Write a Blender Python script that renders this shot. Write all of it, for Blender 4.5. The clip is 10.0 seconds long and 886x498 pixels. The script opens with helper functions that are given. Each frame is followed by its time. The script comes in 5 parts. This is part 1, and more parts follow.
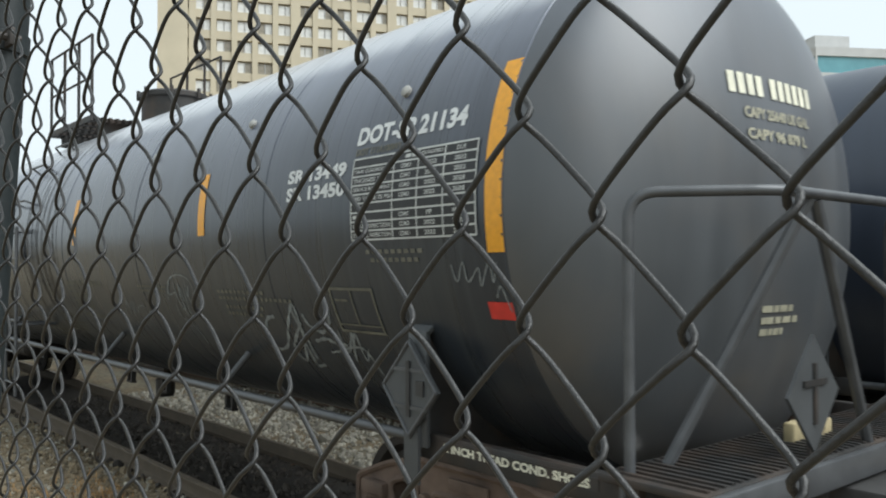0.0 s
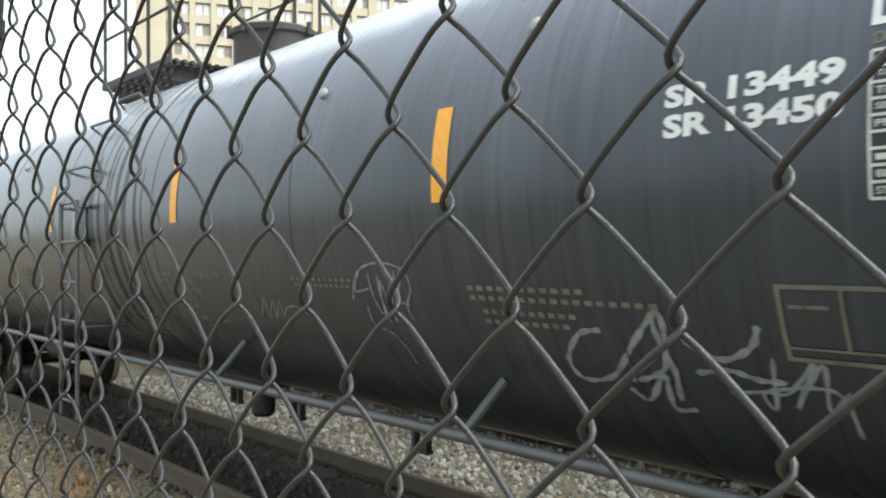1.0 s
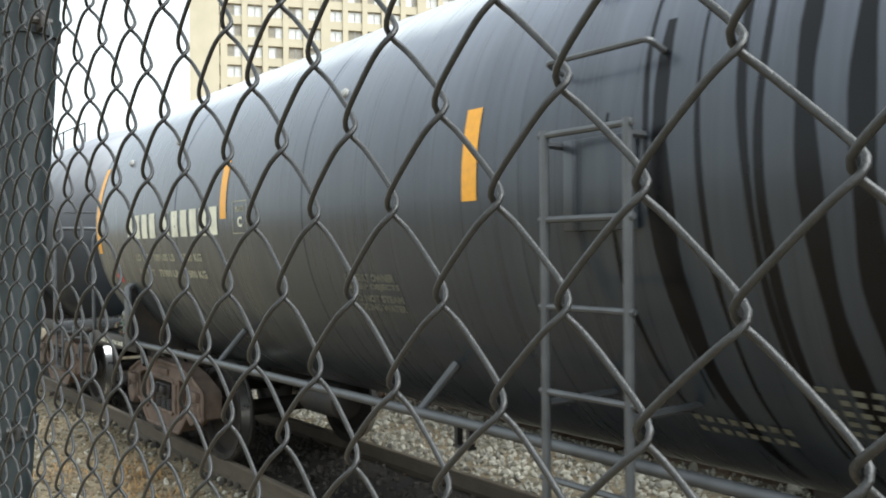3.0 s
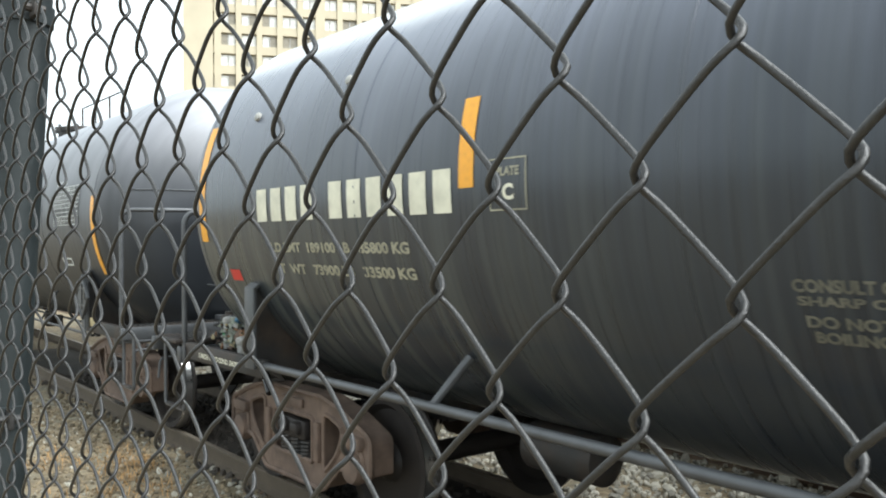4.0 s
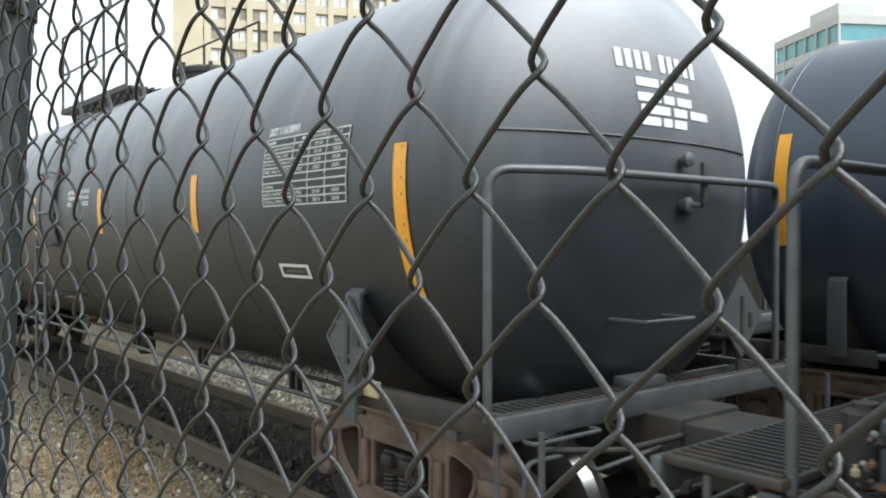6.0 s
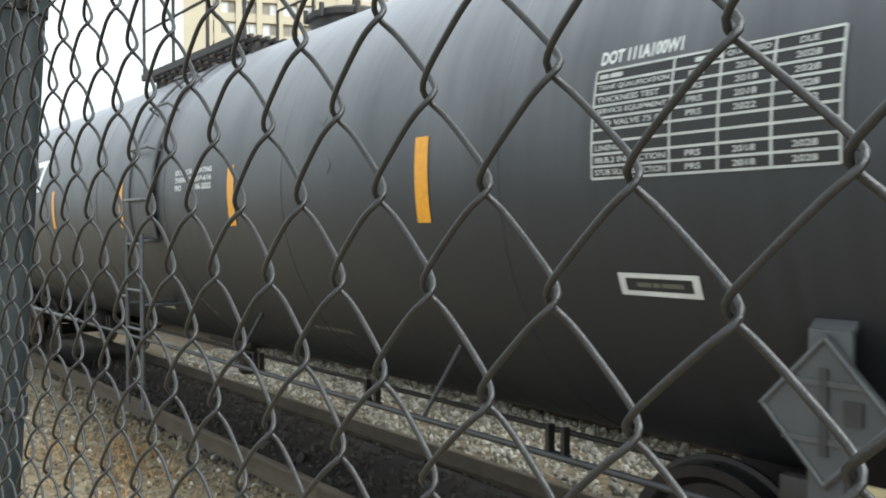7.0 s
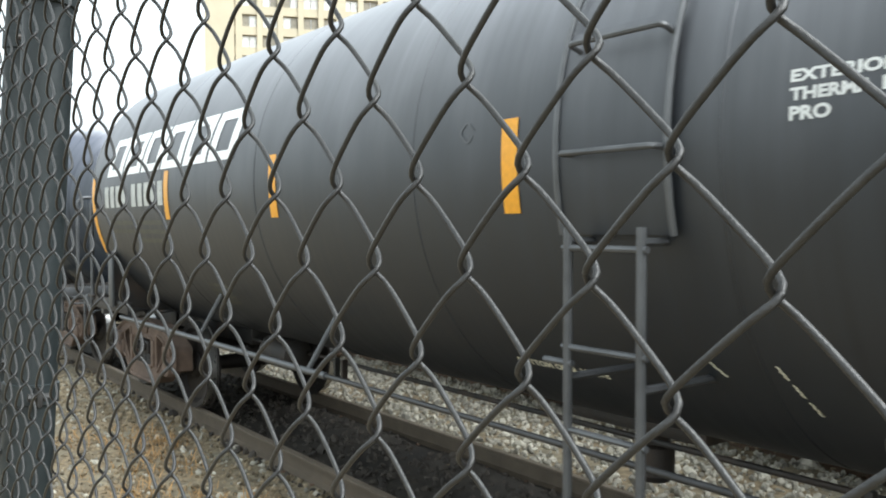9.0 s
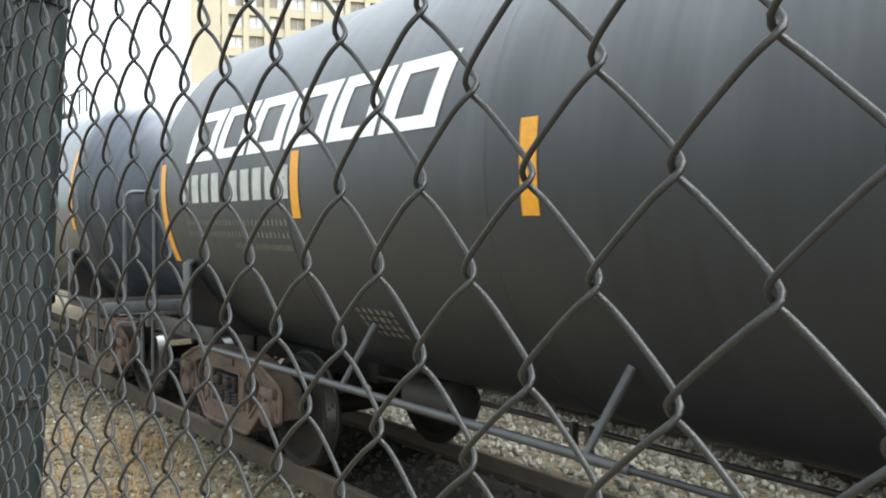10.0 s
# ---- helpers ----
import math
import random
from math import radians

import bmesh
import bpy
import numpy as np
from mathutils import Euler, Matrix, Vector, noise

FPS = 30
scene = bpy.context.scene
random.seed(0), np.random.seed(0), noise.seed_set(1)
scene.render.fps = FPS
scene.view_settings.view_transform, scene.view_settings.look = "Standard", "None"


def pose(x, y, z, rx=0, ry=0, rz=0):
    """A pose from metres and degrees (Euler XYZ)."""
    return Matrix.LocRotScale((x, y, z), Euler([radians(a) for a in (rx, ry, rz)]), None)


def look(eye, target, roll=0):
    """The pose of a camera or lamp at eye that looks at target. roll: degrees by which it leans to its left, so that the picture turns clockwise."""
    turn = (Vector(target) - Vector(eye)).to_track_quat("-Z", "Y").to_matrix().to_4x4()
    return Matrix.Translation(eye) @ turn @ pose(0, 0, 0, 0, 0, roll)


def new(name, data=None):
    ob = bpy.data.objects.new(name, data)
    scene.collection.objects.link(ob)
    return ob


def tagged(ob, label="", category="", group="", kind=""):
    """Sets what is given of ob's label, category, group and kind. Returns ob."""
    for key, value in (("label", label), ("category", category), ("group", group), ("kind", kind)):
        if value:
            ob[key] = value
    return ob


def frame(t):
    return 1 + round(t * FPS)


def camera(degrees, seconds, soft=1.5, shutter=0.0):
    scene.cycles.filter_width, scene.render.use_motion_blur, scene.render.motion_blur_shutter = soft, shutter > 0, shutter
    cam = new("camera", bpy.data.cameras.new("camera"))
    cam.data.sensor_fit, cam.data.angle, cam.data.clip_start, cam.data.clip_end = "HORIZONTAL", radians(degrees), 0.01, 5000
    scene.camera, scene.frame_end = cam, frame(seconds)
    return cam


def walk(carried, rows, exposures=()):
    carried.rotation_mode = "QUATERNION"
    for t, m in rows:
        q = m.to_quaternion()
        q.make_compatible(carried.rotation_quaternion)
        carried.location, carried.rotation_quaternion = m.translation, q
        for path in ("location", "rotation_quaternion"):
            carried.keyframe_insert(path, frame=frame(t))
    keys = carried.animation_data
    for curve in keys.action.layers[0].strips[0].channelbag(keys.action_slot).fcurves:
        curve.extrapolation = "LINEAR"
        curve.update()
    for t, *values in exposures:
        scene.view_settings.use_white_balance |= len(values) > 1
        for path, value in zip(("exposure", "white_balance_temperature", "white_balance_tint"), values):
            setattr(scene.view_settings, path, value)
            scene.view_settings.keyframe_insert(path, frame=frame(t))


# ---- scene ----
from mathutils.geometry import tessellate_polygon

cam = camera(55.98, 10.0, soft=1.75, shutter=0.15)
cam.data.dof.use_dof, cam.data.dof.focus_distance, cam.data.dof.aperture_fstop = True, 0.46, 54.0
ROWS = [
    (0.0, 0.1019, -0.2033, 2.0732, 49.499, 1.372, 0.133),
    (0.5, 0.1017, -0.2054, 2.0737, 48.799, 0.382, 0.291),
    (1.0, 0.0984, -0.2022, 2.0725, 48.272, 0.376, 0.312),
    (1.5, 0.0996, -0.1956, 2.0747, 49.486, 0.180, 0.526),
    (2.0, 0.0969, -0.1956, 2.0720, 49.488, 0.987, 0.684),
    (2.5, 0.0934, -0.1956, 2.0705, 51.484, 0.697, 0.538),
    (4.0, 0.0909, -0.1967, 2.0705, 51.230, -0.403, 0.133),
    (4.5, 0.0920, -0.1960, 2.0703, 50.903, -0.452, -0.119),
    (5.0, 0.0908, -0.1958, 2.0708, 50.282, -0.500, -0.250),
    (5.5, 0.0919, -0.1932, 2.0700, 50.350, -0.500, -0.150),
    (7.0, 0.0880, -0.1898, 2.0738, 51.277, -1.153, 0.100),
    (7.5, 0.0850, -0.1889, 2.0749, 51.538, -1.257, 0.270),
    (8.0, 0.0813, -0.1871, 2.0708, 51.843, -1.588, 0.356),
    (8.5, 0.0862, -0.1926, 2.0702, 53.064, -1.649, 0.117),
    (9.0, 0.0871, -0.1973, 2.0697, 52.648, -1.654, 0.049),
    (9.5, 0.0872, -0.2080, 2.0727, 52.317, -1.951, 0.237),
    (10.0, 0.0884, -0.2071, 2.0714, 51.690, -1.530, -0.235),
]
EXPOSURES = [(0.0, 0.68), (0.5, 1.08), (1.0, 1.34), (1.5, 1.46), (2.0, 1.46), (2.5, 1.32), (4.0, 1.52), (5.0, 1.50), (5.5, 1.38), (7.0, 1.30), (7.5, 1.50), (8.0, 1.66), (8.5, 1.62), (9.0, 1.55), (10.0, 1.44)]
walk(cam, [(t, pose(x, y, z, 90 + pitch, roll, yaw)) for t, x, y, z, yaw, pitch, roll in ROWS], EXPOSURES)

# the train's way along +x: metres gone, every half second
GONE = [0.020, 1.512, 2.971, 4.440, 5.920, 7.395, 8.905, 10.422, 11.935, 13.405, 14.870, 16.325, 17.785, 19.237, 20.679, 22.070, 23.437, 24.831,
        26.196, 27.604, 29.013]
TRACK_Y = 4.054            # axis of the near track
TANK_Z, TANK_R = 2.407, 1.531
WHEEL_R = 0.482
MARK_LINE = radians(1.42)   # the line from which markings are set out on the shell

# ---- world and light: a bright overcast sky ----
world = bpy.data.worlds.new("overcast_sky")
scene.world = world
world.use_nodes = True
wn, wl = world.node_tree.nodes, world.node_tree.links
wn.clear()
sky = wn.new("ShaderNodeTexSky")
sky.sky_type = "NISHITA"
sky.sun_disc = False
sky.sun_elevation, sky.sun_rotation = radians(51), radians(69)
sky.air_density, sky.dust_density, sky.ozone_density = 1.0, 4.0, 1.0
hs = wn.new("ShaderNodeHueSaturation")
hs.inputs["Saturation"].default_value = 0.22
veil = wn.new("ShaderNodeMix")
veil.data_type = "RGBA"
veil.inputs[0].default_value = 0.65
veil.inputs[7].default_value = (7.9, 9.1, 9.6, 1)
bg = wn.new("ShaderNodeBackground")
bg.inputs["Strength"].default_value = 0.085
wo = wn.new("ShaderNodeOutputWorld")
wl.new(sky.outputs[0], hs.inputs["Color"])
wl.new(hs.outputs[0], veil.inputs[6])
wl.new(veil.outputs[2], bg.inputs["Color"])
wl.new(bg.outputs[0], wo.inputs["Surface"])

sun = new("sun", bpy.data.lights.new("sun", "SUN"))
sun.data.energy, sun.data.angle, sun.data.color = 2.3, radians(50), (0.93, 0.985, 1.0)
sun.matrix_world = look((18, 7, 24), (0, 0, 0))


# ---- materials ----
def material(name, colour, rough=0.6, metal=0.0, vary=0.0, scale=4.0, stretch=(1, 1, 1), bump=0.0, bump_scale=60.0,
             second=None, second_scale=1.0, second_amount=0.5, coat=0.0, spread=0.0, spec=0.5, second_stretch=(1, 1, 1), sky_sheen=None, grime=None, coat_rough=0.1, crown_glare=None):
    """Procedural surface: colour varied by fine noise, a second colour in larger patches, relief, and a spread from piece to piece."""
    m = bpy.data.materials.new(name)
    m.use_nodes = True
    n, l = m.node_tree.nodes, m.node_tree.links
    b = n["Principled BSDF"]
    b.inputs["Roughness"].default_value, b.inputs["Metallic"].default_value = rough, metal
    b.inputs["Coat Weight"].default_value, b.inputs["Coat Roughness"].default_value = coat, coat_rough
    b.inputs["Specular IOR Level"].default_value = spec
    co = n.new("ShaderNodeTexCoord")

    def noise_at(sc, st, detail=4.0):
        mp = n.new("ShaderNodeMapping")
        mp.inputs["Scale"].default_value = st
        l.new(co.outputs["Object"], mp.inputs["Vector"])
        t = n.new("ShaderNodeTexNoise")
        t.inputs["Scale"].default_value, t.inputs["Detail"].default_value = sc, detail
        l.new(mp.outputs[0], t.inputs["Vector"])
        return t
    base = n.new("ShaderNodeRGB")
    base.outputs[0].default_value = (*colour, 1)
    out = base.outputs[0]
    if second:
        t = noise_at(second_scale, second_stretch)
        r = n.new("ShaderNodeMapRange")
        r.inputs[1].default_value, r.inputs[2].default_value = 0.45, 0.68
        r.inputs[4].default_value = second_amount
        l.new(t.outputs["Fac"], r.inputs[0])
        x = n.new("ShaderNodeMix")
        x.data_type = "RGBA"
        x.inputs[7].default_value = (*second, 1)
        l.new(r.outputs[0], x.inputs[0])
        l.new(out, x.inputs[6])
        out = x.outputs[2]
    if sky_sheen:
        # the sky's sheen as a tint: paler towards the top of a tank
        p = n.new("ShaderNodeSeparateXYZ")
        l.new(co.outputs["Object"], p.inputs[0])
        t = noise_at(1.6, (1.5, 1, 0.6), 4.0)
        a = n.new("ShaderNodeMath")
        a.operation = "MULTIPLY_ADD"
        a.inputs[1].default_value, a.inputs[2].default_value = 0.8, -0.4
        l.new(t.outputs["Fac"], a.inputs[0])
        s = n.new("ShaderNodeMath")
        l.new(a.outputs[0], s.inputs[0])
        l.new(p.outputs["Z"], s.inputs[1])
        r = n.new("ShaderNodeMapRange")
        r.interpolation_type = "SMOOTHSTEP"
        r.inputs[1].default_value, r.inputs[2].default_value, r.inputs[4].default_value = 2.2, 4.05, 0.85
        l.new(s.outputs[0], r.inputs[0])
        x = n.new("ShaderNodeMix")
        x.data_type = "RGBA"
        x.inputs[7].default_value = (*sky_sheen, 1)
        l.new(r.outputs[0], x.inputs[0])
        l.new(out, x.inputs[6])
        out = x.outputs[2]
    if crown_glare:
        # grazing sky glare as a near-white band painted along the very top
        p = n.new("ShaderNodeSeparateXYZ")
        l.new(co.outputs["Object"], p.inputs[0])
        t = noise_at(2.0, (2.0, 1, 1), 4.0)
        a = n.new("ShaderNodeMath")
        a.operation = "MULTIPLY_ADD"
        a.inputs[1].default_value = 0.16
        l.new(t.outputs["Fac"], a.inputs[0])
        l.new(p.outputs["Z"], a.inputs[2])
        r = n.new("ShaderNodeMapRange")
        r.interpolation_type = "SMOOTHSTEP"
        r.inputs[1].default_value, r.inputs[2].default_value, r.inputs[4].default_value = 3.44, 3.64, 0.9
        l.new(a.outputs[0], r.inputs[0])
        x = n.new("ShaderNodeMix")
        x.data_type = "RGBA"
        x.inputs[7].default_value = (*crown_glare, 1)
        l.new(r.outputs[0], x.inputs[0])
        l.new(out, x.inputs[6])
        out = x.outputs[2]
    if grime:
        # pale dirt thrown up over the trucks, run down in streaks
        p = n.new("ShaderNodeSeparateXYZ")
        l.new(co.outputs["Object"], p.inputs[0])
        t = noise_at(1.0, (13, 0.4, 0.3), 5.0)
        ab = n.new("ShaderNodeMath")
        ab.operation, ab.inputs[1].default_value = "MULTIPLY", -1.0
        l.new(p.outputs["X"], ab.inputs[0])
        fs = []
        for src, a, b2 in ((ab.outputs[0], 2.2, 6.5), (p.outputs["Z"], 2.75, 1.5), (t.outputs["Fac"], 0.40, 0.60)):
            r = n.new("ShaderNodeMapRange")
            r.interpolation_type = "SMOOTHSTEP"
            r.inputs[1].default_value, r.inputs[2].default_value = a, b2
            if a > b2:
                r.inputs[1].default_value, r.inputs[2].default_value, r.inputs[3].default_value, r.inputs[4].default_value = b2, a, 1.0, 0.0
            l.new(src, r.inputs[0])
            fs.append(r.outputs[0])
        m1, m2 = n.new("ShaderNodeMath"), n.new("ShaderNodeMath")
        m1.operation = m2.operation = "MULTIPLY"
        l.new(fs[0], m1.inputs[0])
        l.new(fs[1], m1.inputs[1])
        l.new(m1.outputs[0], m2.inputs[0])
        l.new(fs[2], m2.inputs[1])
        x = n.new("ShaderNodeMix")
        x.data_type = "RGBA"
        x.inputs[7].default_value = (*grime, 1)
        l.new(m2.outputs[0], x.inputs[0])
        l.new(out, x.inputs[6])
        out = x.outputs[2]
    if vary:
        t = noise_at(scale, stretch, 6.0)
        r = n.new("ShaderNodeMapRange")
        r.inputs[1].default_value, r.inputs[2].default_value = 0.25, 0.75
        r.inputs[3].default_value, r.inputs[4].default_value = 1 - vary, 1 + vary
        l.new(t.outputs["Fac"], r.inputs[0])
        x = n.new("ShaderNodeVectorMath")
        x.operation = "SCALE"
        l.new(out, x.inputs[0])
        l.new(r.outputs[0], x.inputs["Scale"])
        out = x.outputs[0]
        g = n.new("ShaderNodeMapRange")
        g.inputs[3].default_value, g.inputs[4].default_value = max(rough - 0.12, 0.05), min(rough + 0.12, 1)
        l.new(t.outputs["Fac"], g.inputs[0])
        l.new(g.outputs[0], b.inputs["Roughness"])
    if spread:
        i = n.new("ShaderNodeNewGeometry")
        r = n.new("ShaderNodeMapRange")
        r.inputs[3].default_value, r.inputs[4].default_value = 1 - spread, 1 + spread
        l.new(i.outputs["Random Per Island"], r.inputs[0])
        x = n.new("ShaderNodeVectorMath")
        x.operation = "SCALE"
        l.new(out, x.inputs[0])
        l.new(r.outputs[0], x.inputs["Scale"])
        out = x.outputs[0]
    l.new(out, b.inputs["Base Color"])
    if bump:
        t = noise_at(bump_scale, (1, 1, 1), 5.0)
        p = n.new("ShaderNodeBump")
        p.inputs["Strength"].default_value, p.inputs["Distance"].default_value = bump, 0.01
        l.new(t.outputs["Fac"], p.inputs["Height"])
        l.new(p.outputs[0], b.inputs["Normal"])
    return m


# the tank paints carry painted-in sky light towards the top
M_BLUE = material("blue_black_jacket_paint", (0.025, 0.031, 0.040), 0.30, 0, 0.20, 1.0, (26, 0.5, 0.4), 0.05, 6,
                  (0.046, 0.053, 0.056), 1.0, 0.45, second_stretch=(15, 0.3, 0.3), coat=0.36, coat_rough=0.24, spec=0.3, sky_sheen=(0.172, 0.187, 0.238), crown_glare=(0.42, 0.43, 0.45), grime=(0.066, 0.075, 0.073))
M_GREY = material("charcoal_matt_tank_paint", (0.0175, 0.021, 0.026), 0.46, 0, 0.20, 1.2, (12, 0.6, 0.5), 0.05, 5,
                  (0.045, 0.045, 0.045), 0.6, 0.4, coat=0.15, coat_rough=0.50, sky_sheen=(0.295, 0.30, 0.325))
M_HEAD = material("mid_grey_head_paint", (0.066, 0.071, 0.076), 0.4, 0, 0.2, 1.5, (1, 2.5, 0.5), 0.05, 6, (0.095, 0.085, 0.075), 1.5, 0.5, sky_sheen=(0.088, 0.097, 0.115), coat=0.12, coat_rough=0.4)
M_DARKBED = material("dark_track_bed", (0.040, 0.034, 0.027), 0.8, 0, 0.5, 8, bump=0.9, bump_scale=35, second=(0.016, 0.014, 0.012), second_scale=1.3, second_amount=0.9)
M_NAVY = material("navy_black_tank_paint", (0.034, 0.043, 0.062), 0.35, 0, 0.2, 1.0, (4, 0.6, 0.6), 0.04, 6)
M_TAR = material("black_spilled_residue", (0.004, 0.004, 0.005), 0.30, 0, 0.2, 6, spec=0.22)
M_YELLOW = material("amber_reflective_tape", (0.75, 0.33, 0.015), 0.4, 0, 0.12, 30, bump=0.1, bump_scale=300)
M_WHITE = material("white_marking_paint", (0.60, 0.61, 0.60), 0.55, 0, 0.12, 9)
M_MARK = material("greyed_white_stencil_paint", (0.46, 0.47, 0.45), 0.6, 0, 0.2, 9)
M_CREAM = material("cream_marking_paint", (0.62, 0.60, 0.48), 0.6, 0, 0.2, 9)
M_FADED = material("faded_cream_marking_paint", (0.122, 0.118, 0.092), 0.65, 0, 0.35, 14)
M_STENCIL = material("cream_stencil_paint", (0.30, 0.285, 0.21), 0.62, 0, 0.3, 14)
M_DECAL = material("black_decal", (0.012, 0.012, 0.013), 0.5, 0, 0.1, 8)
M_LOGO = material("bright_white_logo_paint", (0.85, 0.86, 0.86), 0.5, 0, 0.04, 4)
M_CHALK = material("grey_spray_paint", (0.18, 0.195, 0.195), 0.75, 0, 0.4, 22)
M_RED = material("red_tag", (0.55, 0.035, 0.025), 0.5, 0, 0.15, 20)
M_RUNSHEEN = material("pale_run_sheen", (0.20, 0.205, 0.21), 0.4, 0, 0.3, 12)
M_PIPE = material("grey_painted_steel_pipe", (0.080, 0.083, 0.087), 0.42, 0.25, 0.25, 8, bump=0.08)
M_DARKPIPE = material("dark_oily_steel_pipe", (0.040, 0.040, 0.041), 0.45, 0.25, 0.25, 8, bump=0.08)
M_PLATE = material("mid_grey_painted_plate", (0.060, 0.064, 0.067), 0.5, 0.1, 0.2, 5, bump=0.08)
M_STEEL = material("black_weathered_steel", (0.028, 0.027, 0.026), 0.6, 0.2, 0.4, 7, bump=0.15, second=(0.07, 0.045, 0.03), second_scale=4)
M_RUST = material("brown_rusty_cast_steel", (0.135, 0.093, 0.070), 0.85, 0.0, 0.35, 9, bump=0.35, bump_scale=40, second=(0.05, 0.036, 0.030), second_scale=3)
M_TREAD = material("polished_wheel_tread", (0.58, 0.58, 0.57), 0.3, 1.0, 0.1, 12)
M_WHEEL = material("oily_wheel_steel", (0.024, 0.020, 0.018), 0.6, 0.3, 0.35, 8, bump=0.15)
M_GALV = material("dull_zinc_wire", (0.036, 0.035, 0.034), 0.38, 0.35, 0.30, 200, bump=0.16, bump_scale=900, second=(0.034, 0.033, 0.032), second_scale=60, second_amount=0.8)
M_POST = material("blue_grey_post_paint", (0.013, 0.018, 0.019), 0.55, 0.1, 0.2, 18, bump=0.08, bump_scale=120)
M_GREEN = material("grey_green_valve_paint", (0.24, 0.26, 0.21), 0.6, 0, 0.3, 16)
M_CYAN = material("blue_glove_valve", (0.06, 0.17, 0.27), 0.5, 0, 0.15, 16)
M_ORANGE = material("orange_rust_casting", (0.20, 0.105, 0.055), 0.8, 0, 0.3, 16)
M_WORN = material("worn_pale_casting", (0.30, 0.295, 0.275), 0.6, 0, 0.3, 14)
M_GLOW = material("green_plastic_tag", (0.05, 0.45, 0.18), 0.5, 0, 0.1, 20)
M_DOME = material("glossy_black_cover", (0.035, 0.035, 0.036), 0.22, 0.5, 0.3, 20)
M_TAN = material("tan_wooden_tag", (0.40, 0.33, 0.19), 0.7, 0, 0.25, 12, (1, 8, 1))
M_RAIL = material("dull_brown_rail", (0.105, 0.083, 0.060), 0.75, 0.1, 0.25, 6, bump=0.15)
M_RAILTOP = material("worn_rail_head", (0.24, 0.20, 0.155), 0.5, 0.35, 0.2, 6)
M_RUSTRAIL = material("orange_rusty_rail", (0.14, 0.092, 0.062), 0.85, 0.0, 0.3, 6, bump=0.2)
M_TIE = material("oily_timber_sleeper", (0.050, 0.040, 0.032), 0.85, 0, 0.35, 3, (1, 8, 1), 0.4, 30)
M_GROUND = material("dirt_and_fine_gravel", (0.185, 0.143, 0.088), 0.95, 0, 0.6, 14, bump=0.8, bump_scale=45, second=(0.195, 0.178, 0.128), second_scale=1.6, second_amount=0.9)
M_STONE = material("pale_ballast_stone", (0.33, 0.31, 0.258), 0.9, 0, 0.2, 30, bump=0.3, bump_scale=90, spread=0.5)
M_BROWNSTONE = material("brown_dirty_stone", (0.195, 0.155, 0.100), 0.92, 0, 0.2, 30, bump=0.3, bump_scale=90, spread=0.55)
M_DARKSTONE = material("dark_ballast", (0.050, 0.042, 0.034), 0.85, 0, 0.2, 30, bump=0.3, bump_scale=90, spread=0.5)
M_STRAW = material("dry_straw_grass", (0.34, 0.20, 0.08), 0.85, 0, 0.2, 10, spread=0.4)
M_BEIGE = material("beige_tower_render", (0.46, 0.405, 0.30), 0.85, 0, 0.08, 0.4, bump=0.05, bump_scale=3)
M_BEIGE2 = material("darker_beige_spandrel", (0.38, 0.33, 0.235), 0.85, 0, 0.08, 0.4)
M_BLIND = material("pale_window_blind", (0.62, 0.62, 0.60), 0.6, 0, 0.1, 2)
M_GLASS = material("dark_window_glass", (0.25, 0.225, 0.18), 0.3, 0, 0.1, 2)
M_TEAL = material("teal_curtain_glass", (0.12, 0.30, 0.34), 0.15, 0, 0.15, 0.4)
M_PALE = material("pale_concrete", (0.45, 0.45, 0.44), 0.8, 0, 0.08, 0.5)


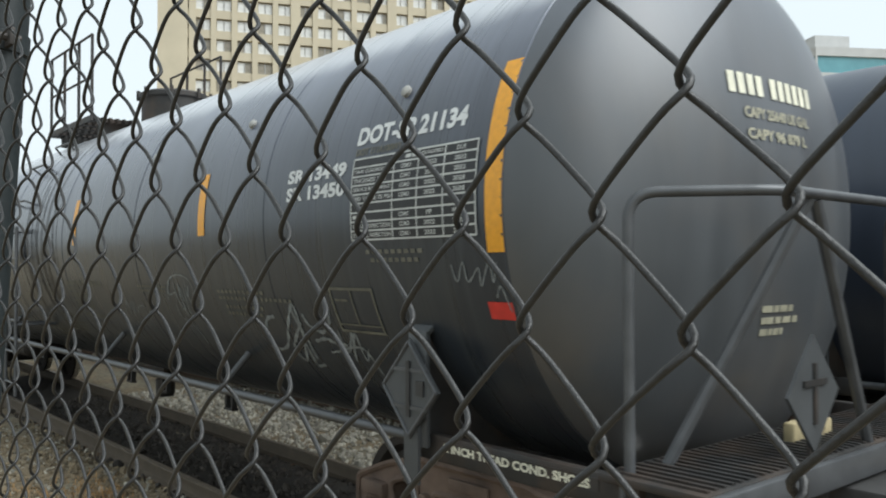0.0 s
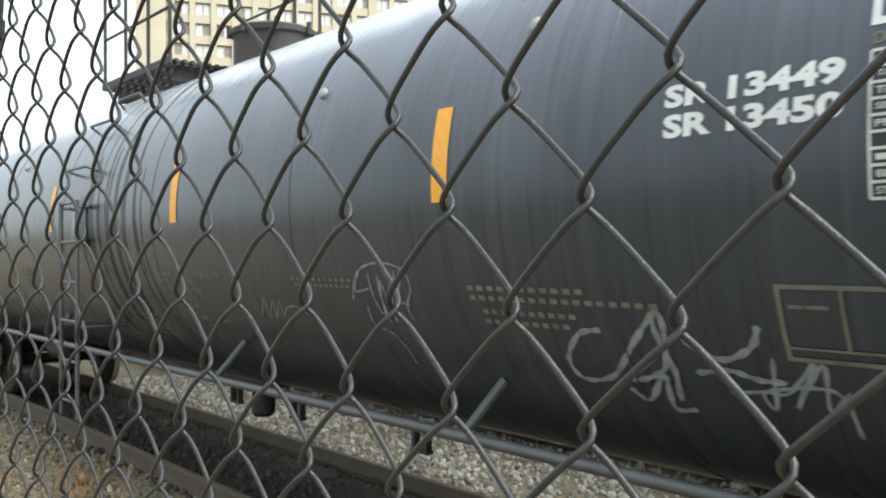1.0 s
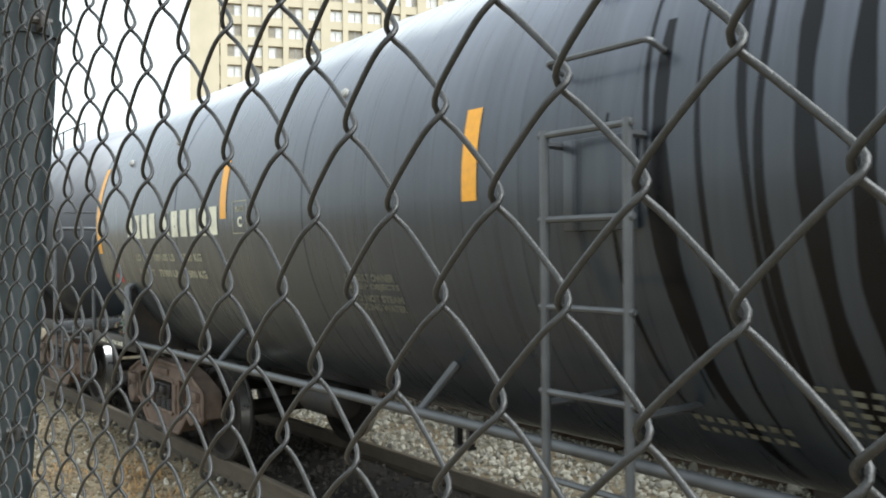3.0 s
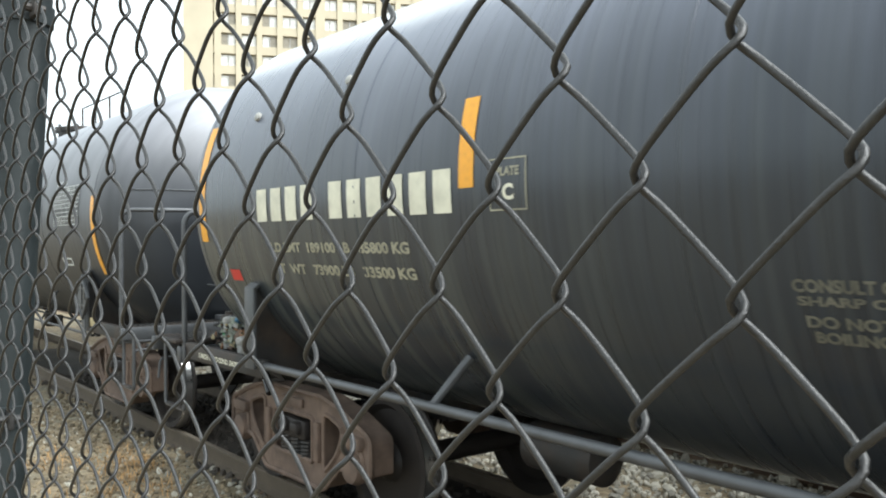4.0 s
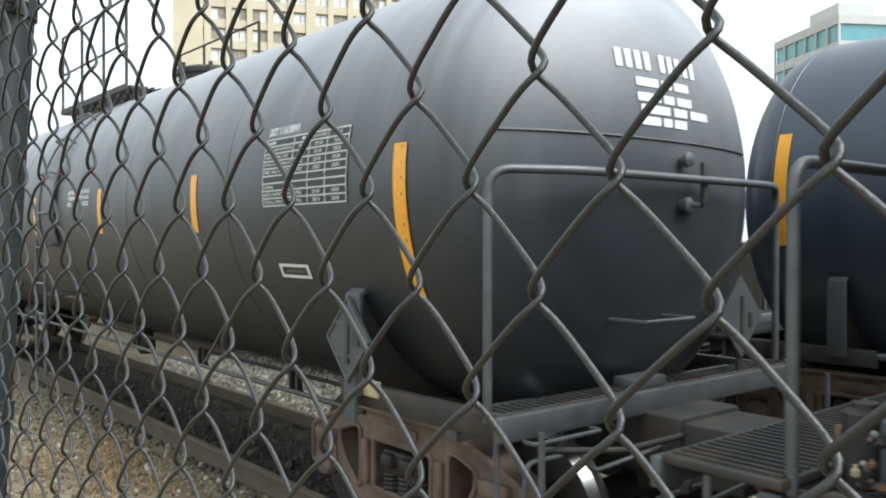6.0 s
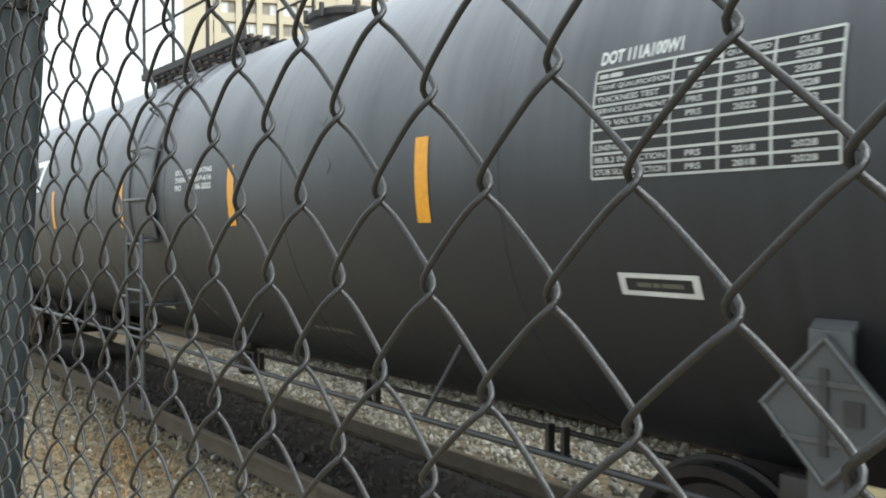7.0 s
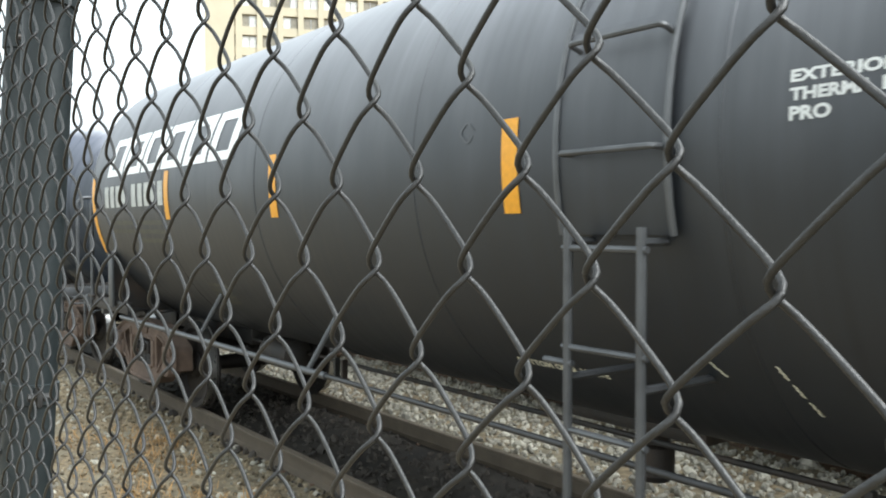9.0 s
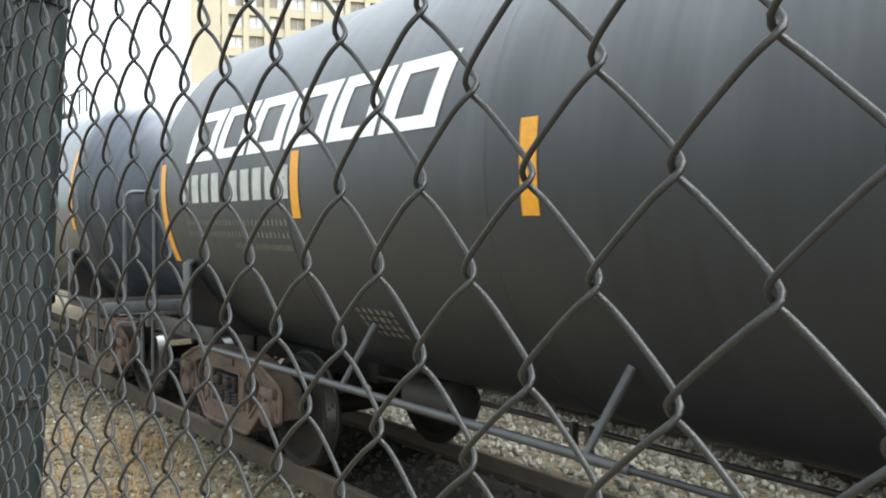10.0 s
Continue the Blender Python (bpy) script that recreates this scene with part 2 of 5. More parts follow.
# ---- mesh helpers ----
class Shape:
    """Collects vertices and faces of one mesh."""
    def __init__(self):
        self.v, self.f = [], []

    def add(self, verts, faces):
        o = len(self.v)
        self.v.extend([tuple(p) for p in verts])
        self.f.extend([tuple(o + i for i in q) for q in faces])
        return self

    def box(self, c, s, turn=(0, 0, 0), bevel=0.0):
        b = bmesh.new()
        bmesh.ops.create_cube(b, size=1.0)
        bmesh.ops.scale(b, vec=s, verts=b.verts)
        if bevel:
            bmesh.ops.bevel(b, geom=b.edges, offset=bevel, segments=2, affect="EDGES", profile=0.5)
        m = pose(*c, *turn)
        b.verts.index_update()
        self.add([m @ v.co for v in b.verts], [[v.index for v in q.verts] for q in b.faces])
        b.free()
        return self

    def tube(self, pts, r, n=10, closed=False):
        pts = [Vector(p) for p in pts]
        rs = r if isinstance(r, (list, tuple)) else [r] * len(pts)
        rings, ref = [], None
        for i, p in enumerate(pts):
            a, c = pts[max(i - 1, 0)], pts[min(i + 1, len(pts) - 1)]
            d = (c - a).normalized()
            if ref is None:
                ref = d.orthogonal().normalized()
            ref = (ref - d * ref.dot(d)).normalized()
            s = d.cross(ref)
            rings.append([p + (ref * math.cos(k * math.tau / n) + s * math.sin(k * math.tau / n)) * rs[i] for k in range(n)])
        faces = []
        for i in range(len(rings) - 1):
            for k in range(n):
                faces.append((i * n + k, i * n + (k + 1) % n, (i + 1) * n + (k + 1) % n, (i + 1) * n + k))
        faces.append(tuple(range(n - 1, -1, -1)))
        faces.append(tuple((len(rings) - 1) * n + k for k in range(n)))
        return self.add([p for q in rings for p in q], faces)

    def lathe(self, profile, m, n=48):
        """profile: (height, radius) along the local z axis, placed by m."""
        verts = [m @ Vector((r * math.cos(k * math.tau / n), r * math.sin(k * math.tau / n), h)) for h, r in profile for k in range(n)]
        faces = [(i * n + k, i * n + (k + 1) % n, (i + 1) * n + (k + 1) % n, (i + 1) * n + k) for i in range(len(profile) - 1) for k in range(n)]
        faces += [tuple(range(n - 1, -1, -1)), tuple((len(profile) - 1) * n + k for k in range(n))]
        return self.add(verts, faces)

    def prism(self, poly, y0, y1):
        """poly: (x, z) corners, drawn out along y."""
        n = len(poly)
        verts = [(x, y0, z) for x, z in poly] + [(x, y1, z) for x, z in poly]
        faces = [tuple(range(n)), tuple(range(2 * n - 1, n - 1, -1))] + [(i, n + i, n + (i + 1) % n, (i + 1) % n) for i in range(n)]
        return self.add(verts, faces)

    def mesh(self, name, mat, smooth=35):
        me = bpy.data.meshes.new(name)
        me.from_pydata(self.v, [], self.f)
        b = bmesh.new()
        b.from_mesh(me)
        bmesh.ops.recalc_face_normals(b, faces=b.faces)
        b.to_mesh(me)
        b.free()
        me.materials.append(mat)
        if smooth:
            me.polygons.foreach_set("use_smooth", [True] * len(me.polygons))
            me.set_sharp_from_angle(angle=radians(smooth))
        return me


def part(name, shape, mat, parent=None, label="", smooth=35):
    """Links a shape as one mesh object under a thing or a part."""
    ob = new(name, shape.mesh(name, mat, smooth))
    ob.parent = parent
    if label:
        tagged(ob, label)
    return ob


def root(name, label, category, group="", kind="", m=None):
    ob = new(name)
    ob.empty_display_size = 0.2
    if m is not None:
        ob.matrix_basis = m
    return tagged(ob, label, category, group, kind)


def rounded(pts, r, n=5):
    """A line of points with its corners rounded by the radius r."""
    pts = [Vector(p) for p in pts]
    out = [pts[0]]
    for a, b, c in zip(pts, pts[1:], pts[2:]):
        k = min(r, (a - b).length / 2.2, (c - b).length / 2.2)
        p, q = b + (a - b).normalized() * k, b + (c - b).normalized() * k
        for i in range(n + 1):
            u = i / n
            out.append(p * (1 - u) ** 2 + b * 2 * u * (1 - u) + q * u ** 2)
    out.append(pts[-1])
    return out


# ---- ground, tracks ----
def ground_z(x, y):
    """Height of the ground: level with the sleepers, with a bank up to the fence."""
    near = min(max((1.7 - y) / 1.3, 0), 1)
    bank = 0.58 * near * near * (3 - 2 * near)
    bed = -0.165 if y > 1.7 else -0.165 + bank
    far = -0.06 * min(max((y - 14) / 6, 0), 1)
    return bed + far + (0.02 * noise.noise((x * 1.3, y * 1.3, 0)) if -14 < x < 8 and -2 < y < 12 else 0)


def ground():
    xs = [-3000, -600, -150, -60, -30] + [-16 + 0.25 * i for i in range(97)] + [14, 30, 60, 150, 600, 3000]
    ys = [-3000, -600, -100, -30, -8, -3] + [-1 + 0.2 * i for i in range(71)] + [18, 24, 40, 100, 600, 3000]
    s = Shape()
    s.v = [(x, y, ground_z(x, y)) for y in ys for x in xs]
    n = len(xs)
    s.f = [(j * n + i, j * n + i + 1, (j + 1) * n + i + 1, (j + 1) * n + i) for j in range(len(ys) - 1) for i in range(n - 1)]
    return tagged(part("ground", s, M_GROUND), "brown dirt and gravel ground beside the tracks", "ground", kind="structure")


def rail_profile(s, y, x0, x1):
    half = [(0.075, -0.172), (0.075, -0.160), (0.012, -0.140), (0.010, -0.045), (0.036, -0.032), (0.036, -0.006), (0.028, 0.0)]
    ring = half + [(-a, b) for a, b in reversed(half)]
    n = len(ring)
    xs = [x0, x1]
    s.v += [(x, y + a, b) for x in xs for a, b in ring]
    s.f += [(i, (i + 1) % n, n + (i + 1) % n, n + i) for i in range(n)] + [tuple(range(n)), tuple(range(2 * n - 1, n - 1, -1))]
    return s


def track(name, y, rail_mat, head_mat, label):
    t = root(name, label, "railway track", kind="structure", m=pose(0, y, 0))
    for side in (-1, 1):
        r = part("rail", rail_profile(Shape(), side * 0.7535, -160, 60), rail_mat, t, smooth=20)
        part("rail_head", Shape().box((-50, side * 0.7535, 0.0005), (220, 0.052, 0.003)), head_mat, r, "worn running surface")
    me = Shape().box((0, 0, -0.262), (0.23, 2.6, 0.17), bevel=0.012).mesh("sleeper", M_TIE)
    plate = Shape().box((0, 0, -0.174), (0.19, 0.30, 0.012), bevel=0.003).mesh("tie_plate", M_RUSTRAIL)
    spike = Shape().box((0, 0, -0.158), (0.03, 0.035, 0.02), bevel=0.006).mesh("spike", M_RUSTRAIL)
    for i in range(38):
        o = new("sleeper", me)
        o.parent, o.location = t, (-15 + 0.52 * i, 0.03 * random.uniform(-1, 1), 0)
        o.rotation_euler = (0, 0, radians(random.uniform(-1, 1)))
        for side in (-1, 1):
            p = new("tie_plate", plate)
            p.parent, p.location = o, (0, side * 0.7535, 0)
            for dx, dy in ((-0.06, -0.095), (0.06, 0.095)):
                k = new("spike", spike)
                k.parent, k.location = o, (dx, side * 0.7535 + dy, 0)
    return t


def stones(name, mat, count, x0, x1, y0, y1, size, label, keep=lambda x, y: True):
    """Loose stones, rolled and sunk a little into the ground."""
    b = bmesh.new()
    bmesh.ops.create_icosphere(b, subdivisions=1, radius=1.0)
    base = np.array([v.co for v in b.verts])
    b.verts.index_update()
    tri = np.array([[v.index for v in f.verts] for f in b.faces])
    b.free()
    rng = np.random.default_rng(7 + count)
    shapes = [base * (1 + rng.uniform(-0.28, 0.28, (len(base), 1))) for _ in range(10)]
    V, F = [], []
    for i in range(count):
        x, y = rng.uniform(x0, x1), rng.uniform(y0, y1)
        if not keep(x, y):
            continue
        r = size * rng.lognormal(0, 0.35)
        m = np.array(Euler(rng.uniform(0, 6.28, 3)).to_matrix())
        p = (shapes[i % 10] * (r, r * 0.8, r * 0.62)) @ m.T + (x, y, ground_z(x, y) + r * 0.25)
        F.append(tri + len(V) * len(base))
        V.append(p)
    me = bpy.data.meshes.new(name)
    me.from_pydata(np.concatenate(V).tolist(), [], np.concatenate(F).tolist())
    me.materials.append(mat)
    return tagged(new(name, me), label, "gravel", kind="stuff")


def dry_grass():
    s = Shape()
    rng = random.Random(4)
    for k in range(80):
        cx, cy = rng.uniform(-9, 0.5), rng.choice((rng.uniform(1.7, 2.9), rng.uniform(1.9, 2.6)))
        size = rng.uniform(0.6, 1.3)
        for j in range(int(60 * size)):
            a, lean = rng.uniform(0, 6.28), rng.uniform(0.05, 0.22) * size
            x, y = cx + rng.gauss(0, 0.17) * size, cy + rng.gauss(0, 0.12) * size
            z = ground_z(x, y) - 0.01
            h = rng.uniform(0.03, 0.13) * size
            dx, dy = math.cos(a) * lean, math.sin(a) * lean
            w = 0.0035
            px, py = -math.sin(a) * w, math.cos(a) * w
            s.add([(x - px, y - py, z), (x + px, y + py, z), (x + dx * 0.4 + px, y + dy * 0.4 + py, z + h * 0.7),
                   (x + dx * 0.4 - px, y + dy * 0.4 - py, z + h * 0.7), (x + dx, y + dy, z + h)], [(0, 1, 2, 3), (3, 2, 4)])
    return tagged(part("dry_grass", s, M_STRAW, smooth=0), "tufts of dry straw-coloured grass on the dirt", "grass", kind="stuff")


# ---- chain-link fence ----
MESH_W, MESH_H = 0.06185, 0.072
FENCE_Z = 2.089


def wire_mesh(seed):
    rng = random.Random(seed)
    n, sides, r = 32, 8, 0.00124
    low, high = -25, 8
    amp, deep, bend = MESH_W / 4 + 0.0018, 0.0053, 0.79
    pts = []
    for k in range(low * n, high * n + 1):
        s = (k / n) % 1.0
        tri = -1 + 4 * s if s < 0.5 else 3 - 4 * s
        a = abs(tri)
        g = math.copysign(a if a < bend else 1 - (1 - bend) / 2 - (1 - a) ** 2 / (2 * (1 - bend)), tri) / (1 - (1 - bend) / 2)
        y = -deep * math.tanh(2.0 * math.sin(math.tau * s))
        j = k / n
        pts.append(Vector((amp * g + 0.0007 * noise.noise((j * 1.7, seed * 9.1, 0)), y + 0.0012 * noise.noise((j * 0.9, seed * 5.3, 4)),
                           MESH_H * j + 0.0009 * noise.noise((j * 1.3, seed * 3.7, 8)))))
    s = Shape()
    s.tube(pts, r, sides)
    return s.mesh("wire", M_GALV, 80)


def fence():
    f = root("chain_link_fence", "dull grey galvanised chain-link fence with diamond mesh", "fence", m=pose(0, 0, 0))
    kinds = [wire_mesh(i) for i in range(5)]
    for i in range(-84, 40):
        x = (i + 0.5) * MESH_W / 2
        w = new("wire", kinds[random.randrange(5)])
        w.parent = f
        w.location = (x, 0.014 * x, FENCE_Z + 0.0105 * x + (MESH_H / 2 if i % 2 else 0) + random.uniform(-0.0006, 0.0006))
        w.rotation_euler = (radians(random.uniform(-0.1, 0.1)), radians(random.uniform(-0.08, 0.08)), 0)
    return f


def fence_post(x, y, r, top, label):
    p = root("fence_post", label, "fence post", "posts of the fence", m=pose(x, y - 0.124, 0, -3.4))
    part("pole", Shape().lathe([(0.30, r), (top, r)], pose(0, 0, 0), 40), M_POST, p)
    part("cap", Shape().lathe([(top, r + 0.004), (top + 0.03, r + 0.004), (top + 0.05, r * 0.7), (top + 0.06, 0.004)], pose(0, 0, 0), 32), M_POST, p, "domed cap")
    for z in (0.75, 1.25, 1.865, 2.36):
        b = part("tension_band", Shape().lathe([(z - 0.013, r), (z - 0.012, r + 0.003), (z + 0.012, r + 0.003), (z + 0.013, r)], pose(0, 0, 0), 40), M_POST, p, "pressed steel band with a bolt")
        part("bolt", Shape().box((r + 0.012, 0, z), (0.03, 0.006, 0.022), bevel=0.002).tube([(r + 0.014, -0.012, z), (r + 0.014, 0.012, z)], 0.005, 8), M_STEEL, b)
    return p


# ---- distant buildings ----
def tower():
    """A long beige apartment tower: piers, spandrels, recessed windows in pairs."""
    ang = math.atan2(0.914, 0.407)
    t = root("apartment_tower", "tall beige apartment tower with rows of paired windows", "building", m=pose(-107, 42, 0, 0, 0, math.degrees(ang)))
    length, floors, fh, deep = 54.0, 21, 2.75, 14.0
    s = Shape()
    s.box((length / 2, deep / 2 + 0.6, floors * fh / 2), (length, deep, floors * fh))
    part("wall", s, M_BEIGE2, t)
    bay = 2.72
    cols = int((length - 5) / bay)
    part("pier", Shape().box((1.9, 0.2, floors * fh / 2), (3.8, 0.9, floors * fh + 0.6)), M_BEIGE, t)
    for c in range(cols + 1):
        wide = 0.75 if c % 5 else 1.3
        part("pier", Shape().box((4.4 + c * bay, 0.3, floors * fh / 2), (wide if c else 0.9, 0.7, floors * fh)), M_BEIGE, t)
    for k in range(floors):
        part("spandrel", Shape().box((length / 2 + 1.6, 0.35, k * fh + 0.55), (length - 3.6, 0.5, 1.12)), M_BEIGE, t)
    part("roof", Shape().box((length / 2, deep / 2, floors * fh + 0.4), (length + 0.4, deep + 0.8, 0.8)), M_BEIGE2, t)
    blind = Shape().box((0, 0.46, 0), (0.84, 0.08, 1.42)).mesh("window_pane", M_BLIND)
    glass = Shape().box((0, 0.46, 0), (0.84, 0.08, 1.42)).mesh("window_pane", M_GLASS)
    bar = Shape().box((0, 0.38, 0), (0.09, 0.12, 1.45)).mesh("mullion", M_PALE)
    rng = random.Random(11)
    for k in range(5, 18):
        for c in range(cols):
            x, z = 4.4 + (c + 0.5) * bay, k * fh + 1.85
            for dx in (-0.5, 0.5):
                o = new("window_pane", blind if rng.random() < 0.7 else glass)
                o.parent, o.location = t, (x + dx, 0, z)
            if rng.random() < 0.9:
                o = new("mullion", bar)
                o.parent, o.location = t, (x, 0, z)
    return t


def glass_block():
    b = root("office_block", "pale office block with bands of teal glass", "building", m=pose(-62, 134, 0, 0, 0, -32))
    s = Shape()
    for k in range(9):
        s.box((0, 0, 1.5 + 3.9 * k), (17.6, 13.6, 2.6))
    part("glazing", s, M_TEAL, b)
    for k in range(10):
        part("floor_band", Shape().box((0, 0, -0.4 + 3.9 * k), (18.2, 14.2, 1.35)), M_PALE, b)
    part("roof_house", Shape().box((-3, 1, 38.2), (8, 6, 2.6)), M_PALE, b)
    for k in range(7):
        part("mullion", Shape().box((-9 + 3 * k, -7.0, 17.5), (0.25, 0.3, 35)), M_PALE, b)
    return b


# ---- the tank cars ----
def on_tank(x, v, off=0.003):
    """A point of the shell's near side: x along the car, v metres up round the shell from the marking line, a little over the widest line."""
    a = v / TANK_R + MARK_LINE
    r = TANK_R + off
    return (x, -r * math.cos(a), TANK_Z + r * math.sin(a))


def arc(deg):
    return radians(deg) * TANK_R


def patch(s, x0, x1, v0, v1, off=0.003, slant=0.0):
    """A curved patch lying on the shell."""
    n = max(1, int((v1 - v0) / 0.05))
    o = len(s.v)
    for i in range(n + 1):
        v = v0 + (v1 - v0) * i / n
        k = slant * (v - v0)
        s.v += [on_tank(x0 + k, v, off), on_tank(x1 + k, v, off)]
    s.f += [(o + 2 * i, o + 2 * i + 1, o + 2 * i + 3, o + 2 * i + 2) for i in range(n)]
    return s


def flat_text(words, weight=0.012):
    cu = bpy.data.curves.new("text", "FONT")
    cu.body, cu.size, cu.offset, cu.resolution_u = words, 1.0, weight, 3
    ob = new("text", cu)
    me = bpy.data.meshes.new_from_object(ob.evaluated_get(bpy.context.evaluated_depsgraph_get()))
    bpy.data.objects.remove(ob)
    bpy.data.curves.remove(cu)
    return me


def lettering(words, x0, x1, v0, v1, place=on_tank, weight=0.042):
    """Letters fitted into the given stretch of the shell."""
    me = flat_text(words, weight)
    b = bmesh.new()
    b.from_mesh(me)
    bpy.data.meshes.remove(me)
    xs, ys = [v.co.x for v in b.verts], [v.co.y for v in b.verts]
    ax, bx, ay, by = min(xs), max(xs), min(ys), max(ys)
    for k in range(1, 6):
        bmesh.ops.bisect_plane(b, geom=b.verts[:] + b.edges[:] + b.faces[:], plane_co=(0, ay + (by - ay) * k / 6, 0), plane_no=(0, 1, 0))
    b.verts.index_update()
    s = Shape()
    s.v = [place(x0 + (v.co.x - ax) / (bx - ax) * (x1 - x0), v0 + (v.co.y - ay) / (by - ay) * (v1 - v0)) for v in b.verts]
    s.f = [tuple(v.index for v in f.verts) for f in b.faces]
    b.free()
    return s


def letters(car, shape, mat, label=""):
    """Large lettering: each letter a part of its own."""
    group = list(range(len(shape.v)))

    def top(i):
        while group[i] != i:
            group[i] = group[group[i]]
            i = group[i]
        return i
    for f in shape.f:
        for i in f[1:]:
            group[top(i)] = top(f[0])
    sets = {}
    for f in shape.f:
        sets.setdefault(top(f[0]), []).append(f)
    for faces in sets.values():
        used = sorted({i for f in faces for i in f})
        at = {i: k for k, i in enumerate(used)}
        one = Shape().add([shape.v[i] for i in used], [[at[i] for i in f] for f in faces])
        part("letter", one, mat, car, label)


def small_print(name, shape, mat, parent, label=""):
    """Lettering or dashes too small to tell apart, kept as one part."""
    return tagged(part(name, shape, mat, parent, label), kind="stuff")


def bars(x0, x1, v0, v1, sizes, gap=0.25, place=None, off=0.004):
    """Plain bars in a row, with the given lengths."""
    total = sum(abs(a) for a in sizes) + gap * (len(sizes) - 1)
    s, u = Shape(), 0.0
    for a in sizes:
        if a > 0:
            p, q = x0 + (x1 - x0) * u / total, x0 + (x1 - x0) * (u + a) / total
            if place:
                s.add([place(p, v0), place(q, v0), place(q, v1), place(p, v1)], [(0, 1, 2, 3)])
            else:
                patch(s, p, q, v0, v1, off)
        u += abs(a) + gap
    return s


def bar_row(car, label, mat, x0, x1, v0, v1, groups, gap=0.75, place=None):
    """A row of single bars, one part each; a None in groups leaves a wider gap."""
    total = sum(0.55 if g is None else 1 for g in groups) + gap * (len(groups) - 1)
    u = 0.0
    for g in groups:
        w = 0.55 if g is None else 1
        if g is not None:
            p, q = x0 + (x1 - x0) * u / total, x0 + (x1 - x0) * (u + w) / total
            part("reporting_mark", bars(p, q, v0, v1, [1], 0, place), mat, car, label)
        u += w + gap


def stroke(s, pts, width, off=0.0035):
    """A painted line on the shell through (x, v) points."""
    P = [Vector((x, v, 0)) for x, v in pts]
    line = []
    for i in range(len(P) - 1):
        a, b, c, d = P[max(i - 1, 0)], P[i], P[i + 1], P[min(i + 2, len(P) - 1)]
        for k in range(6):
            u = k / 6
            line.append(0.5 * ((2 * b) + (c - a) * u + (2 * a - 5 * b + 4 * c - d) * u * u + (3 * b - 3 * c + d - a) * u ** 3))
    line.append(P[-1])
    o = len(s.v)
    for i, p in enumerate(line):
        d = line[min(i + 1, len(line) - 1)] - line[max(i - 1, 0)]
        q = Vector((-d.y, d.x, 0)).normalized() * width * (0.5 + 0.15 * math.sin(i * 1.7)) * (1 if 0 < i < len(line) - 1 else 0.4)
        s.v += [on_tank(p.x - q.x, p.y - q.y, off), on_tank(p.x + q.x, p.y + q.y, off)]
    s.f += [(o + 2 * i, o + 2 * i + 1, o + 2 * i + 3, o + 2 * i + 2) for i in range(len(line) - 1)]
    return s


def wheelset_mesh():
    s = Shape()
    m = pose(0, 0, 0, 90)
    for side in (-1, 1):
        prof = [(-0.075, 0.10), (-0.055, 0.13), (-0.02, 0.15), (-0.01, 0.38), (-0.06, 0.42), (-0.065, 0.477), (0.03, 0.487), (0.042, 0.512), (0.065, 0.512), (0.07, 0.42), (0.02, 0.38), (0.01, 0.16), (0.06, 0.12), (0.08, 0.10)]
        s.lathe([(side * (0.735 - h), r) for h, r in prof], m, 40)
    s.lathe([(-1.08, 0.075), (-0.8, 0.085), (0.8, 0.085), (1.08, 0.075)], m, 20)
    return s.mesh("wheelset", M_WHEEL)


def tread_mesh():
    made = []
    for side in (-1, 1):
        s = Shape()
        s.lathe([(side * (0.735 + 0.06), 0.4795), (side * (0.735 - 0.028), 0.4890)], pose(0, 0, 0, 90), 40)
        s.f = [q for q in s.f if len(q) == 4]
        made.append(s.mesh("tread", M_TREAD))
    return made


def pierced(s, outer, holes, y0, y1):
    """A plate in the xz plane with openings, drawn out along y."""
    flat = [p for loop in (outer, *holes) for p in loop]
    tris = tessellate_polygon([[Vector((x, z, 0)) for x, z in loop] for loop in (outer, *holes)])
    n = len(flat)
    faces = [tuple(t) for t in tris] + [tuple(n + i for i in reversed(t)) for t in tris]
    o = 0
    for loop in (outer, *holes):
        m = len(loop)
        faces += [(o + i, o + (i + 1) % m, n + o + (i + 1) % m, n + o + i) for i in range(m)]
        o += m
    return s.add([(x, y0, z) for x, z in flat] + [(x, y1, z) for x, z in flat], faces)


def soft_loop(corners, r):
    """A closed outline with its corners rounded, as (x, z) pairs."""
    n, out = len(corners), []
    P = [Vector(c) for c in corners]
    for i in range(n):
        a, c, d = P[i - 1], P[i], P[(i + 1) % n]
        k = min(r, (a - c).length / 2.3, (d - c).length / 2.3)
        p, q = c + (a - c).normalized() * k, c + (d - c).normalized() * k
        for u in (0.0, 0.33, 0.67, 1.0):
            w = p * (1 - u) ** 2 + c * 2 * u * (1 - u) + q * u ** 2
            out.append((w.x, w.y))
    return out


